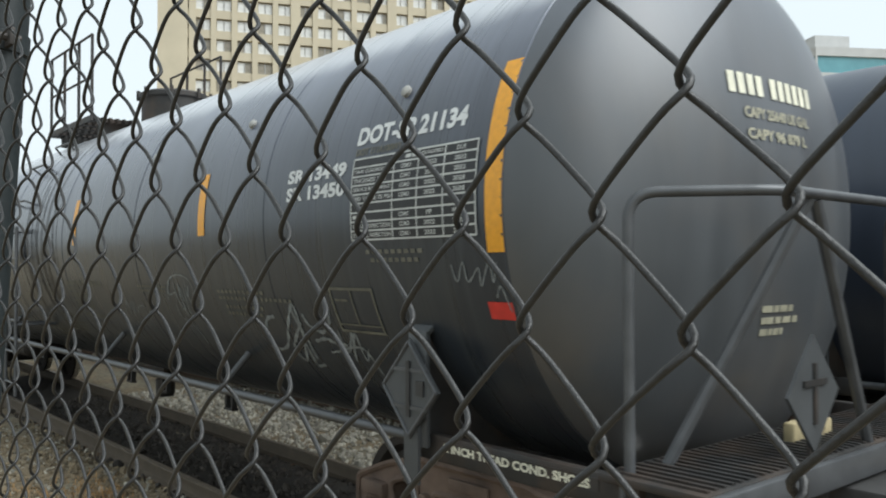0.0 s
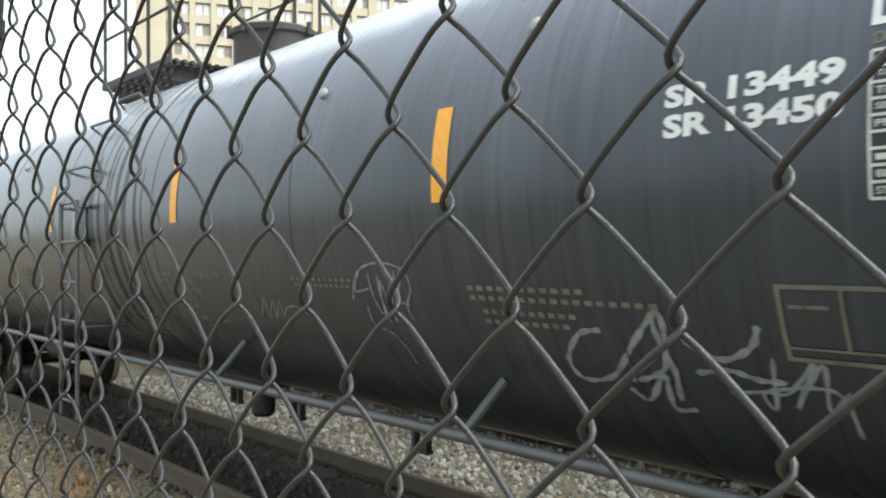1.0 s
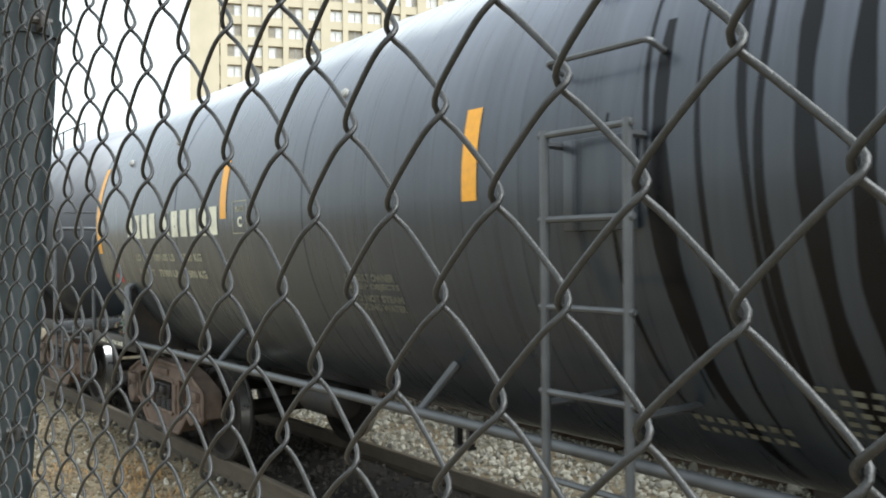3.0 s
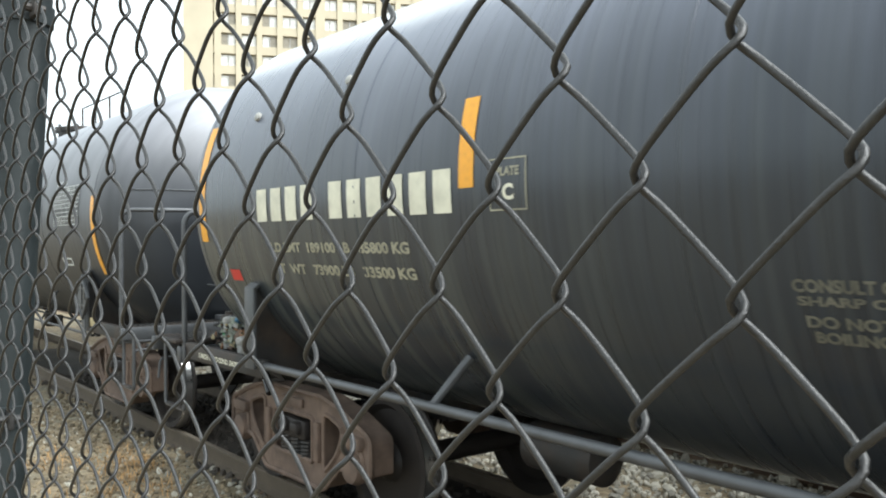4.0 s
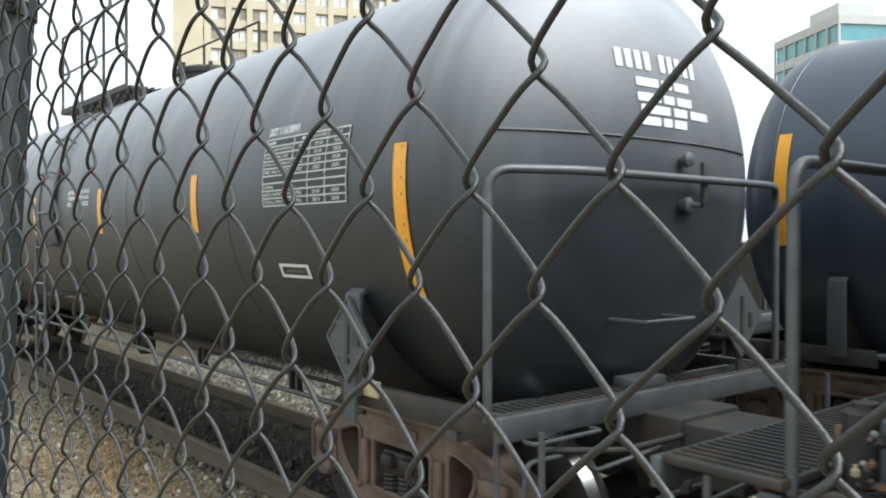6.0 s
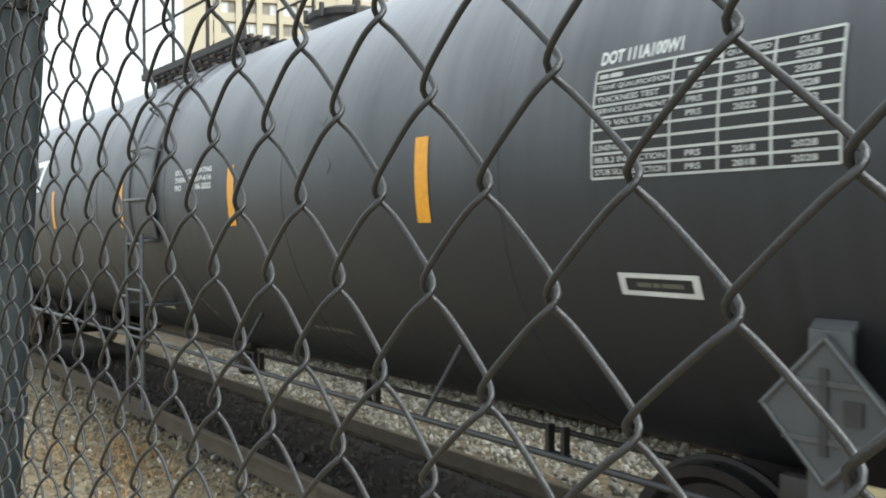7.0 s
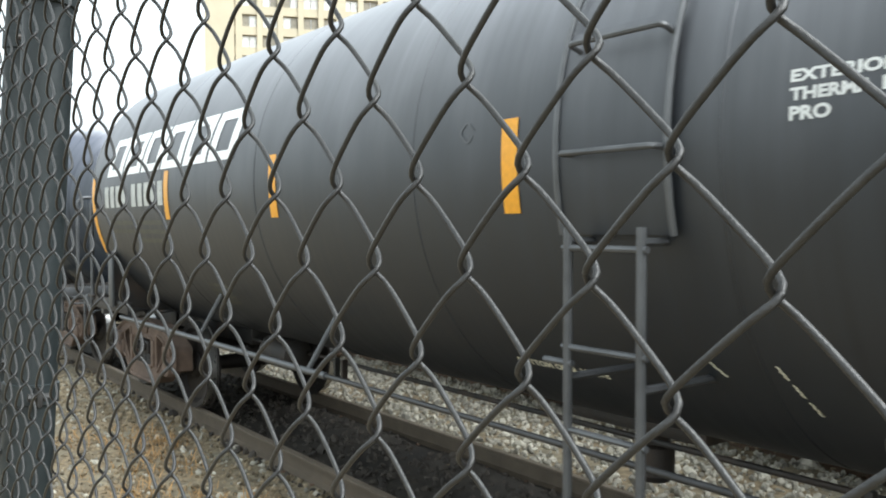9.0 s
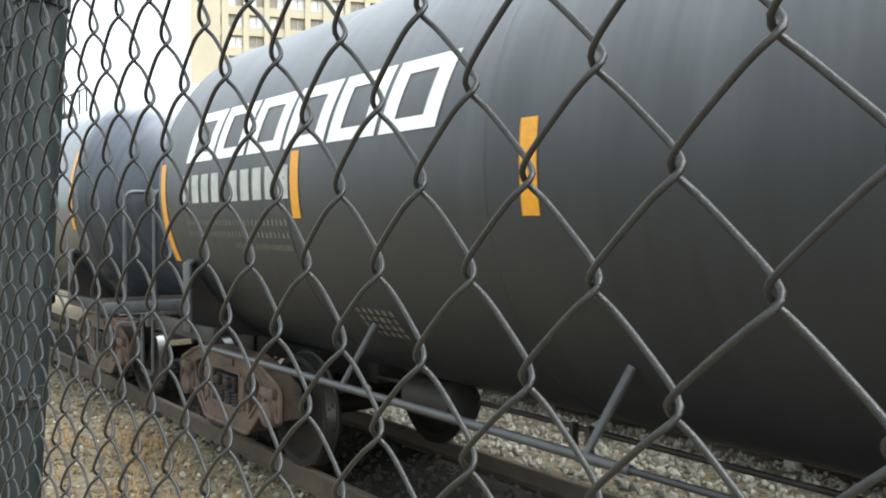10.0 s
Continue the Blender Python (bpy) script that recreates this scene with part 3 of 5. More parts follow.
def side_frame(s, y):
    """A cast truck side: arched top, rounded openings either side of the spring nest, jaws over the bearings, raised rims."""
    half = [(0.44, 0.875), (0.76, 0.80), (1.09, 0.67), (1.09, 0.40), (1.005, 0.40), (0.99, 0.56), (0.79, 0.58), (0.775, 0.40), (0.70, 0.40), (0.46, 0.185)]
    outer = soft_loop(half + [(-x, z) for x, z in reversed(half)], 0.05)
    window = [(0.465, 0.775), (0.755, 0.69), (0.675, 0.50), (0.465, 0.305)]
    holes = [soft_loop(window, 0.085), soft_loop([(-x, z) for x, z in reversed(window)], 0.085), soft_loop([(-0.31, 0.36), (0.31, 0.36), (0.31, 0.70), (-0.31, 0.70)], 0.04)]
    out = -1 if y < 0 else 1
    pierced(s, outer, holes, y + out * 0.06, y - out * 0.13)
    for loop, r in [(outer, 0.022)] + [(h, 0.020) for h in holes]:
        ring = [(x, y + out * 0.062, z) for x, z in loop]
        s.tube(ring + ring[:2], r, 6)
    for k in (-1, 1):
        s.box((k * 0.39, y + out * 0.07, 0.53), (0.07, 0.05, 0.30), bevel=0.015)
        s.box((k * 0.89, y + out * 0.02, 0.625), (0.24, 0.18, 0.09), bevel=0.02)
    s.box((0, y + out * 0.07, 0.785), (0.34, 0.03, 0.07), bevel=0.012)
    return s


def bogie(car, x, wheels, treads):
    b = part("bogie", Shape().box((0, 0, 0.62), (0.40, 2.16, 0.16), bevel=0.03).box((-0.1, 0, 0.635), (0.12, 2.26, 0.10), bevel=0.03).box((0.1, 0, 0.635), (0.12, 2.26, 0.10), bevel=0.03).box((0, 0, 0.74), (0.45, 0.45, 0.10), bevel=0.02), M_WHEEL, car, "rusty brown cast steel truck")
    b.location = (x, 0, 0)
    for y in (-1.0, 1.0):
        part("side_frame", side_frame(Shape(), y), M_RUST, b, smooth=30).location.z = 0.045
        for k in (-1, 1):
            part("bearing_cap", Shape().lathe([(-0.09, 0.11), (0.0, 0.12), (0.05, 0.10), (0.065, 0.05)], pose(k * 0.889, y * 1.06, WHEEL_R, 90 if y < 0 else -90), 20), M_RUST, b)
        springs = Shape()
        for dx in (-0.16, 0.0, 0.16):
            springs.tube([(dx + 0.065 * math.cos(i * 0.9), y + 0.065 * math.sin(i * 0.9), 0.345 + 0.0042 * i) for i in range(36)], 0.016, 6)
        part("spring", springs, M_STEEL, b).location.z = 0.045
    made = []
    for k in (-1, 1):
        w = new("wheelset", wheels)
        w.parent, w.location = b, (k * 0.889, 0, WHEEL_R)
        for me in treads:
            t = new("tread", me)
            t.parent = w
        made.append((w, k * 0.889))
    return made


def brake_gear(car):
    """The crowded brake valves on a shelf inboard of the rear platform."""
    shelf = part("valve_shelf", Shape().box((-8.26, -0.92, 1.10), (1.00, 0.84, 0.03), bevel=0.006).box((-8.26, -1.33, 1.135), (1.00, 0.03, 0.06), bevel=0.006), M_STEEL, car, "black shelf plate for the brake valves")
    v = part("brake_valve", Shape().box((-8.40, -0.99, 1.27), (0.13, 0.12, 0.27), bevel=0.008).box((-8.40, -1.055, 1.33), (0.10, 0.02, 0.05), bevel=0.004).box((-8.40, -1.055, 1.24), (0.10, 0.02, 0.07), bevel=0.004).lathe([(-0.12, 0.05), (-0.10, 0.075), (0.02, 0.075), (0.04, 0.045), (0.09, 0.045)], pose(-8.28, -1.02, 1.24, 90), 16)
             .lathe([(0, 0.04), (0.04, 0.05), (0.09, 0.02)], pose(-8.34, -0.99, 1.34), 12), M_GREEN, car, "grey-green brake valve cluster")
    part("reservoir", Shape().lathe([(-0.17, 0.03), (-0.15, 0.085), (0.13, 0.085), (0.15, 0.05), (0.17, 0.05)], pose(-8.66, -0.93, 1.27), 18), M_STEEL, v, "dark reservoir")
    part("reservoir", Shape().lathe([(-0.16, 0.03), (-0.14, 0.05), (0.13, 0.05), (0.15, 0.03)], pose(-8.53, -0.98, 1.26), 14), M_PIPE, v)
    part("filter_bowl", Shape().lathe([(-0.15, 0.03), (-0.14, 0.042), (-0.05, 0.042), (-0.045, 0.05), (-0.02, 0.05), (-0.015, 0.042), (0.08, 0.042), (0.09, 0.05), (0.12, 0.05), (0.14, 0.03)], pose(-8.45, -1.05, 1.27), 16), M_WORN, v, "pale ribbed cylinder")
    part("release_knob", Shape().lathe([(-0.04, 0.012), (-0.02, 0.026), (0.03, 0.028), (0.05, 0.012)], pose(-8.29, -1.02, 1.385, 70, 0, 40), 16), M_CYAN, v, "blue valve body")
    part("release_knob", Shape().lathe([(-0.03, 0.012), (0, 0.020), (0.04, 0.012)], pose(-8.19, -0.98, 1.37, 60, 0, 20), 12), M_CYAN, v)
    part("housing", Shape().box((-8.02, -1.04, 1.24), (0.11, 0.12, 0.14), bevel=0.018).lathe([(-0.05, 0.03), (0, 0.05), (0.05, 0.03)], pose(-8.09, -1.05, 1.29, 90), 12), M_ORANGE, v, "orange rusty casting")
    part("housing", Shape().box((-8.78, -0.80, 1.26), (0.09, 0.09, 0.11), bevel=0.015), M_ORANGE, v)
    part("flange", Shape().lathe([(-0.03, 0.07), (0.0, 0.075), (0.02, 0.05), (0.05, 0.03)], pose(-8.15, -1.07, 1.25, 90, 0, 15), 14), M_RUST, v, "brown round flange")
    part("lever", Shape().tube([(-8.22, -0.90, 1.30), (-8.18, -0.88, 1.40), (-8.05, -0.86, 1.41)], 0.014, 7), M_TAN, v, "tan lever")
    part("lever", Shape().box((-8.10, -0.84, 1.36), (0.22, 0.04, 0.03), (0, 8, 10), 0.006), M_TAN, v)
    part("tag", Shape().box((-8.22, -1.08, 1.345), (0.075, 0.012, 0.024), (0, 14, 0)), M_WORN, v, "pale tag")
    part("tag", Shape().box((-8.43, -1.10, 1.26), (0.018, 0.008, 0.02)), M_GLOW, v, "small green tag")
    rng = random.Random(17)
    for k in range(90):
        x, z = rng.uniform(-8.62, -8.02), rng.uniform(1.13, 1.35)
        y = -1.13 + 0.09 * rng.random()
        m = rng.choice((M_GREEN, M_GREEN, M_STEEL, M_RUST, M_WORN, M_ORANGE, M_TAN))
        r = rng.uniform(0.007, 0.020)
        part("fitting", Shape().lathe([(-r, r * 0.6), (-r * 0.6, r), (r * 0.6, r), (r, r * 0.5), (r * 1.8, r * 0.45)], pose(x, y, z, rng.choice((0, 90, 70)), 0, rng.uniform(-50, 50)), 6), m, v)
    for k in range(7):
        a, b = rng.uniform(-8.9, -8.2), rng.uniform(-8.15, -7.75)
        y, z = -0.95 + 0.09 * k, 1.15 + 0.03 * k
        part("pipe", Shape().tube(rounded([(a, y - 0.1, 1.12), (a + 0.05, y - 0.05, z), (b, y, z), (b + 0.12, y + 0.15, z - 0.02)], 0.05), 0.012, 7), M_STEEL if k % 2 else M_PIPE, v)
    part("retainer", Shape().lathe([(-0.20, 0.042), (-0.01, 0.046), (0.0, 0.056), (0.02, 0.060), (0.045, 0.058), (0.06, 0.03)], pose(-7.83, -1.20, 1.235), 16).tube([(-7.83, -1.20, 1.26), (-7.80, -1.22, 1.265), (-7.775, -1.23, 1.255)], 0.02, 8), M_WORN, v, "pale worn valve cap")
    part("hose", Shape().tube(rounded([(-7.92, -1.08, 1.06), (-7.82, -1.10, 1.13), (-7.62, -1.14, 1.12), (-7.42, -1.20, 1.02), (-7.30, -1.22, 0.90)], 0.10, 8), 0.036, 14), M_DOME, v, "glossy black hose")
    part("pipe", Shape().tube(rounded([(-8.0, -0.75, 1.30), (-7.62, -0.85, 1.30), (-7.60, -1.0, 1.27), (-7.85, -1.05, 1.24)], 0.03), 0.013, 7), M_STEEL, v)
    part("handrail_brace", Shape().tube([(-8.80, 0.35, 1.20), (-8.70, 1.05, 1.80)], 0.022, 8), M_PIPE, car)


def end_gear(car, L, side, gear, out, rail=None, narrow=False, steps=None):
    """Platform, rails, sill and coupler at one end. side: +1 front, -1 rear."""
    X = lambda d: side * d
    e = L + out
    sill = part("stub_sill", Shape().box((X(L - 0.2), 0, 0.88), (3.0, 0.55, 0.34), bevel=0.02), M_STEEL, car)
    part("coupler", Shape().box((X(L + 1.12), 0, 0.86), (0.5, 0.16, 0.16), bevel=0.03).box((X(L + 1.36), -0.05 * side, 0.86), (0.22, 0.30, 0.26), bevel=0.06), M_RUST, car, "rusty knuckle coupler")
    part("draft_box", Shape().box((X(L + 0.78), 0, 0.87), (0.30, 0.62, 0.42), bevel=0.03), M_STEEL, car)
    wide, mid = (0.20, 0.36) if narrow else (0.52, 0.20)
    deck = Shape().box((X(e + mid), 0, 1.185), (wide, 2.86, 0.035), bevel=0.006)
    board = part("end_platform", deck, M_STEEL, car, "black grip-surface end platform")
    g = Shape()
    for i in range(46):
        g.box((X(e + mid), -1.37 + i * 0.061, 1.207), (wide - 0.05, 0.022, 0.012))
    part("tread_bar", g, M_STEEL, board)
    part("end_beam", Shape().box((X(e + 0.47), 0, 1.13), (0.05, 2.9, 0.13), bevel=0.01).box((X(e + 0.02), 0, 1.06), (0.10, 2.75, 0.16), bevel=0.02), M_PIPE, car)
    for y in (-1.36, 1.36):
        part("sill_step", Shape().box((X(L - 0.1), y, 1.12), (1.5, 0.06, 0.14), bevel=0.01), M_STEEL, car)
    x, h, ya, bend = rail or (e + 0.04, 2.40, 1.34, 0.48)
    loop = [(X(x), -ya, 1.14), (X(x), -ya, h)] + ([(X(x + bend), -0.95, h), (X(x + bend), 0.95, h)] if bend else []) + [(X(x), max(ya, 1.34), h), (X(x), max(ya, 1.34), 1.14)]
    part("end_handrail", Shape().tube(rounded(loop, 0.13, 7), 0.024, 12), M_PIPE, car, "bent grey pipe handrail")
    if rail is None:
        for y0, y1 in ((-1.08, -0.66), (0.10, -0.60)):
            part("handrail_brace", Shape().tube([(X(e + (0.05 if y0 < 0 else 0.42)), y0, 1.2), (X(e + 0.50), y1, 2.38)], 0.029, 8), M_PIPE, car)
    x0, x1 = steps or (e + 0.05, e + 0.42)
    for y in (-1.40, 1.40):
        st = part("stirrup_step", Shape().tube(rounded([(X(x0), y, 1.16), (X(x0), y, 0.585), (X(x1), y, 0.585), (X(x1), y, 1.16)], 0.04), 0.017, 8), M_PIPE, car, "bent grey stirrup step")
        part("tread", Shape().box((X((x0 + x1) / 2), y, 0.60), (x1 - x0 - 0.06, 0.06, 0.012), bevel=0.003), M_STEEL, st)
    air = Shape().tube([(X(L + 0.75), 0.35, 0.78), (X(L + 1.05), 0.36, 0.62), (X(L + 1.28), 0.20, 0.45), (X(L + 1.36), 0.05, 0.50)], 0.022, 8)
    air.tube([(X(e + 0.5), -1.2, 1.0), (X(e + 0.72), -0.8, 0.98), (X(e + 0.72), 0.1, 0.98)], 0.018, 8)
    part("air_hose", air, M_STEEL, car)
    part("uncoupling_lever", Shape().tube(rounded([(X(e + 0.56), -1.36, 0.78), (X(e + 0.56), -1.34, 0.97), (X(e + 0.56), -0.95, 0.97), (X(e + 0.60), -0.90, 0.86), (X(e + 0.60), -0.30, 0.90), (X(e + 0.50), -0.05, 1.0)], 0.05), 0.013, 8), M_PIPE, car, "bent pale grey uncoupling lever")
    part("grab_iron", Shape().tube(rounded([(X(e + 0.50), -1.30, 1.06), (X(e + 0.58), -1.30, 1.06), (X(e + 0.58), -0.80, 1.06), (X(e + 0.50), -0.80, 1.06)], 0.03), 0.012, 8), M_PIPE, car)
    if gear:
        brake_gear(car)



def tank_car(name, Lr, Lf, head, paint, label, cx, head_paint=None):
    car = root(name, label, "tank car", "tank cars of the train", m=pose(cx, TRACK_Y, 0))
    rot = pose(0, 0, TANK_Z, 0, 90)
    n = 112
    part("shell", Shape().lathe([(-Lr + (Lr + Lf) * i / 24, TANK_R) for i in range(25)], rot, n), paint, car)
    bpy.context.view_layer.update()
    for side, L in ((-1, Lr), (1, Lf)):
        prof = [(side * (L + head * math.sin(a)), TANK_R * (math.cos(a) ** 0.9)) for a in [math.pi / 2 * i / 18 for i in range(18)]] + [(side * (L + head), 0.02)]
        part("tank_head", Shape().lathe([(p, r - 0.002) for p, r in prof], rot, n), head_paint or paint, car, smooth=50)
    return car


def seams(car, xs, paint):
    for x in xs:
        part("weld_seam", Shape().lathe([(x - 0.012, TANK_R - 0.002), (x - 0.006, TANK_R + 0.004), (x + 0.006, TANK_R + 0.004), (x + 0.012, TANK_R - 0.002)], pose(0, 0, TANK_Z, 0, 90), 112), paint, car)


def stripe(car, x, d0, d1, w=0.115):
    part("reflective_stripe", patch(Shape(), x - w / 2, x + w / 2, arc(d0), arc(d1), 0.004), M_YELLOW, car, "amber reflective tape strip")


def side_pipe(car, x0, x1, posts, z=1.145, r=0.030, mat=None):
    """The grey safety pipe along the car's lower side, on struts from the tank."""
    for side in (-1, 1):
        part("side_pipe", Shape().tube([(x0, side * 1.36, z), (x1, side * 1.36, z)], r, 12), mat or M_PIPE, car, "long grey pipe rail")
        for x in posts:
            a = radians(-40)
            part("pipe_strut", Shape().tube([(x, side * (TANK_R - 0.01) * math.cos(a), TANK_Z + TANK_R * math.sin(a)), (x - 0.12, side * 1.36, z)], [r * 0.95, r * 0.75], 8), mat or M_PIPE, car)


def bolster(car, x):
    """Saddle webs that carry the tank over a truck."""
    for side in (-1, 1):
        s = Shape()
        pts = [(side * 0.3, 0.95), (side * 1.41, 1.14), (side * 1.41, 1.72)] + [(side * TANK_R * math.cos(radians(d)) * 0.995, TANK_Z + TANK_R * math.sin(radians(d)) * 0.995) for d in (-27, -40, -52, -64, -78)]
        n = len(pts)
        s.v = [(x - 0.02, y, z) for y, z in pts] + [(x + 0.02, y, z) for y, z in pts]
        s.f = [tuple(range(n)), tuple(2 * n - 1 - i for i in range(n))] + [(i, n + i, n + (i + 1) % n, (i + 1) % n) for i in range(n)]
        w = part("bolster_web", s, M_STEEL, car)
        part("bolster_flange", Shape().box((x, side * 1.425, 1.43), (0.155, 0.03, 0.62), bevel=0.006).box((x, side * 1.375, 1.765), (0.155, 0.14, 0.03), (side * -38, 0, 0), 0.006), M_PLATE, w, "upright grey plate")
        for z in (1.30, 1.42):
            part("rib", Shape().box((x - 0.04, side * 1.03, z), (0.06, 0.5, 0.03)), M_STEEL, w)


def placard(car, x, z, y=-1.46):
    """A diamond placard holder on a bracket."""
    h = 0.27
    p = part("placard_holder", Shape().prism([(x - 0.245, z), (x, z - h), (x + 0.245, z), (x, z + h)], y - 0.012, y + 0.004), M_PLATE, car, "grey diamond placard holder")
    s = Shape()
    for a, b in (((-0.245, 0), (0, h)), ((0, h), (0.245, 0)), ((0.245, 0), (0, -h)), ((0, -h), (-0.245, 0))):
        s.tube([(x + a[0] * 0.93, y - 0.014, z + a[1] * 0.93), (x + b[0] * 0.93, y - 0.014, z + b[1] * 0.93)], 0.010, 6)
    s.box((x, y - 0.014, z + 0.10), (0.30, 0.012, 0.02)).box((x, y - 0.014, z - 0.10), (0.30, 0.012, 0.02))
    part("clip_frame", s, M_PIPE, p)
    part("clip", Shape().box((x, y - 0.017, z), (0.028, 0.012, 0.30)).box((x + 0.1, y - 0.017, z + 0.01), (0.06, 0.012, 0.08)), M_DARKPIPE, p)
    part("stem", Shape().box((x, y + 0.01, z - 0.30), (0.12, 0.02, 0.42)), M_PLATE, p)


def data_table(car, x0, x1, d0, d1, title, table):
    """The qualification stencil: a ruled table, its rows from the top; "-" stands for an entry that cannot be read."""
    v0, v1 = arc(d0), arc(d1)
    rows, cols = len(table), (0, 0.37, 0.57, 0.77, 1.0)
    panel = part("data_panel", patch(Shape(), x0, x1, v0, v1, 0.003), M_DECAL, car, "black stencil panel with white ruled table")
    w = 0.010
    for i in range(rows + 1):
        v = v0 + (v1 - v0) * i / rows
        part("ruling", patch(Shape(), x0, x1, v - w / 2, v + w / 2, 0.006), M_MARK, panel)
    for c in cols:
        x = x0 + (x1 - x0) * c
        part("ruling", patch(Shape(), x - w / 2, x + w / 2, v0, v1, 0.0065), M_MARK, panel)
    h = (v1 - v0) / rows
    for i, row in enumerate(table):
        v = v1 - h * (i + 1)
        for k, words in enumerate(row):
            if not words:
                continue
            a, b = x0 + (x1 - x0) * cols[k] + 0.018, x0 + (x1 - x0) * cols[k + 1] - 0.018
            wide = min(b - a, 0.0225 * len(words))
            if k:
                a = (a + b) / 2 - wide / 2
            if words == "-":
                s = bars(a, a + 0.12, v + h * 0.3, v + h * 0.68, [3, 4], 0.5, None, 0.006)
            else:
                s = lettering(words, a, a + wide, v + h * 0.27, v + h * 0.73, lambda x, u: on_tank(x, u, 0.006), 0.02)
            small_print("entry", s, M_MARK, panel)
    letters(car, lettering(title[0], *title[1:]), M_WHITE, "white stencilled lettering")


def hatch(car, xm, x0, x1, tall, low):
    """Manway dome with a grating platform and handrails on top of the tank."""
    top = TANK_Z + TANK_R
    dome = part("manway", Shape().lathe([(top - 0.12, 0.40), (top + tall, 0.40), (top + tall + 0.02, 0.43), (top + tall + 0.07, 0.43), (top + tall + 0.10, 0.37), (top + tall + 0.11, 0.1)], pose(xm, 0, 0), 40), M_STEEL, car, "black cylindrical manway dome")
    for i in range(8):
        a = i * math.tau / 8 + 0.3
        part("eye_bolt", Shape().lathe([(top + tall, 0.025), (top + tall + 0.12, 0.025)], pose(xm + 0.44 * math.cos(a), 0.44 * math.sin(a), 0), 8), M_STEEL, dome)
    d = part("top_platform", Shape().box(((x0 + x1) / 2, -0.87, top + low), (x1 - x0, 0.02, 0.07)), M_STEEL, car, "dark steel grating platform")
    for side in (-1, 1):
        for i in range(7):
            part("grating_bar", Shape().box(((x0 + x1) / 2, side * (0.30 + i * 0.085), top + low), (x1 - x0, 0.035, 0.035)), M_STEEL, d)
        for i in range(int((x1 - x0) / 0.35) + 1):
            part("cross_bar", Shape().box((x0 + i * 0.35, side * 0.555, top + low - 0.01), (0.03, 0.60, 0.05)), M_STEEL, d)
    for x in (x0 + 0.15, x1 - 0.15):
        part("platform_bracket", Shape().box((x, 0, top + low - 0.1), (0.05, 1.5, 0.16)), M_STEEL, d)
    for side in (-1, 1):
        for x in (x0 + 0.05, x0 + 0.05 + (x1 - x0) * 0.33, x0 + 0.05 + (x1 - x0) * 0.66, x1 - 0.05):
            part("rail_post", Shape().tube([(x, side * 0.86, top + low - 0.04), (x, side * 0.86, top + low + 1.05)], 0.02, 8), M_STEEL, d)
        for z in (low + 0.52, low + 1.05):
            part("top_handrail", Shape().tube([(x0 + 0.05, side * 0.86, top + z), (x1 - 0.05, side * 0.86, top + z)], 0.016, 8), M_STEEL, d, "thin dark pipe handrail")


def ladder(car, x0, x1, low, top, rungs, grabs, panel):
    """The side ladder, with grab irons on the shell above it."""
    s = Shape()
    for x in (x0, x1):
        s.tube([(x, -1.63, low), (x, -1.63, top)], 0.021, 8)
    lad = part("ladder", s, M_PIPE, car, "grey steel side ladder")
    for z in rungs:
        part("rung", Shape().tube([(x0 - 0.03, -1.63, z), (x1 + 0.03, -1.63, z)], 0.015, 8), M_PIPE, lad)
    for z in (top - 0.06, max(TANK_Z - 1.0, low)):
        for x in (x0, x1):
            y = math.sqrt(max(TANK_R ** 2 - (z - TANK_Z) ** 2, 0.5))
            part("standoff", Shape().tube([(x, -y + 0.03, z), (x, -1.63, z)], 0.018, 6), M_PIPE, lad)
    for d in grabs:
        c, k = math.cos(radians(d)), math.sin(radians(d))
        P = lambda x, off: (x, -(TANK_R + off) * c, TANK_Z + (TANK_R + off) * k)
        part("grab_iron", Shape().tube(rounded([P(x0 - 0.05, -0.02), P(x0 - 0.05, 0.11), P(x1 + 0.05, 0.11), P(x1 + 0.05, -0.02)], 0.03), 0.014, 8), M_PIPE, lad)
    if panel:
        part("ladder_panel", patch(Shape(), panel[0], panel[1], arc(panel[2]), arc(panel[3]), 0.03), M_GREY, lad, "smooth charcoal backing panel")
        f = Shape()
        for x in (panel[0], panel[1]):
            f.tube([on_tank(x, arc(panel[2] + (panel[3] + 35 - panel[2]) * i / 16), 0.035) for i in range(17)], 0.016, 6)
        part("panel_edge", f, M_PIPE, lad)
    return lad


def underside(car, xs):
    """Bottom outlet valves, skids and brackets under the tank."""
    low = TANK_Z - TANK_R
    part("skid", Shape().box((xs[0], 0, low - 0.02), (1.1, 0.5, 0.10), bevel=0.03), M_STEEL, car)
    part("outlet_valve", Shape().lathe([(low - 0.42, 0.09), (low - 0.38, 0.12), (low - 0.2, 0.12), (low - 0.18, 0.09), (low, 0.10)], pose(xs[0], 0, 0), 20), M_STEEL, car, "dark bottom outlet valve")
    for x in xs[1:]:
        part("hanger", Shape().box((x, -0.75, low + 0.0), (0.03, 0.05, 0.17)).box((x + 0.12, -0.75, low + 0.0), (0.03, 0.05, 0.17)).box((x + 0.06, -0.75, low - 0.08), (0.17, 0.06, 0.02)), M_STEEL, car)
    part("brake_rod", Shape().tube([(-6.0, -0.25, low - 0.10), (6.0, -0.25, low - 0.10)], 0.02, 8), M_STEEL, car)
    part("brake_cylinder", Shape().lathe([(-0.35, 0.05), (-0.33, 0.16), (0.25, 0.16), (0.3, 0.06)], pose(-4.9, -0.35, low - 0.12, 0, 90), 20), M_STEEL, car)


WHEELS, TREADS = wheelset_mesh(), tread_mesh()
ROLLING = []


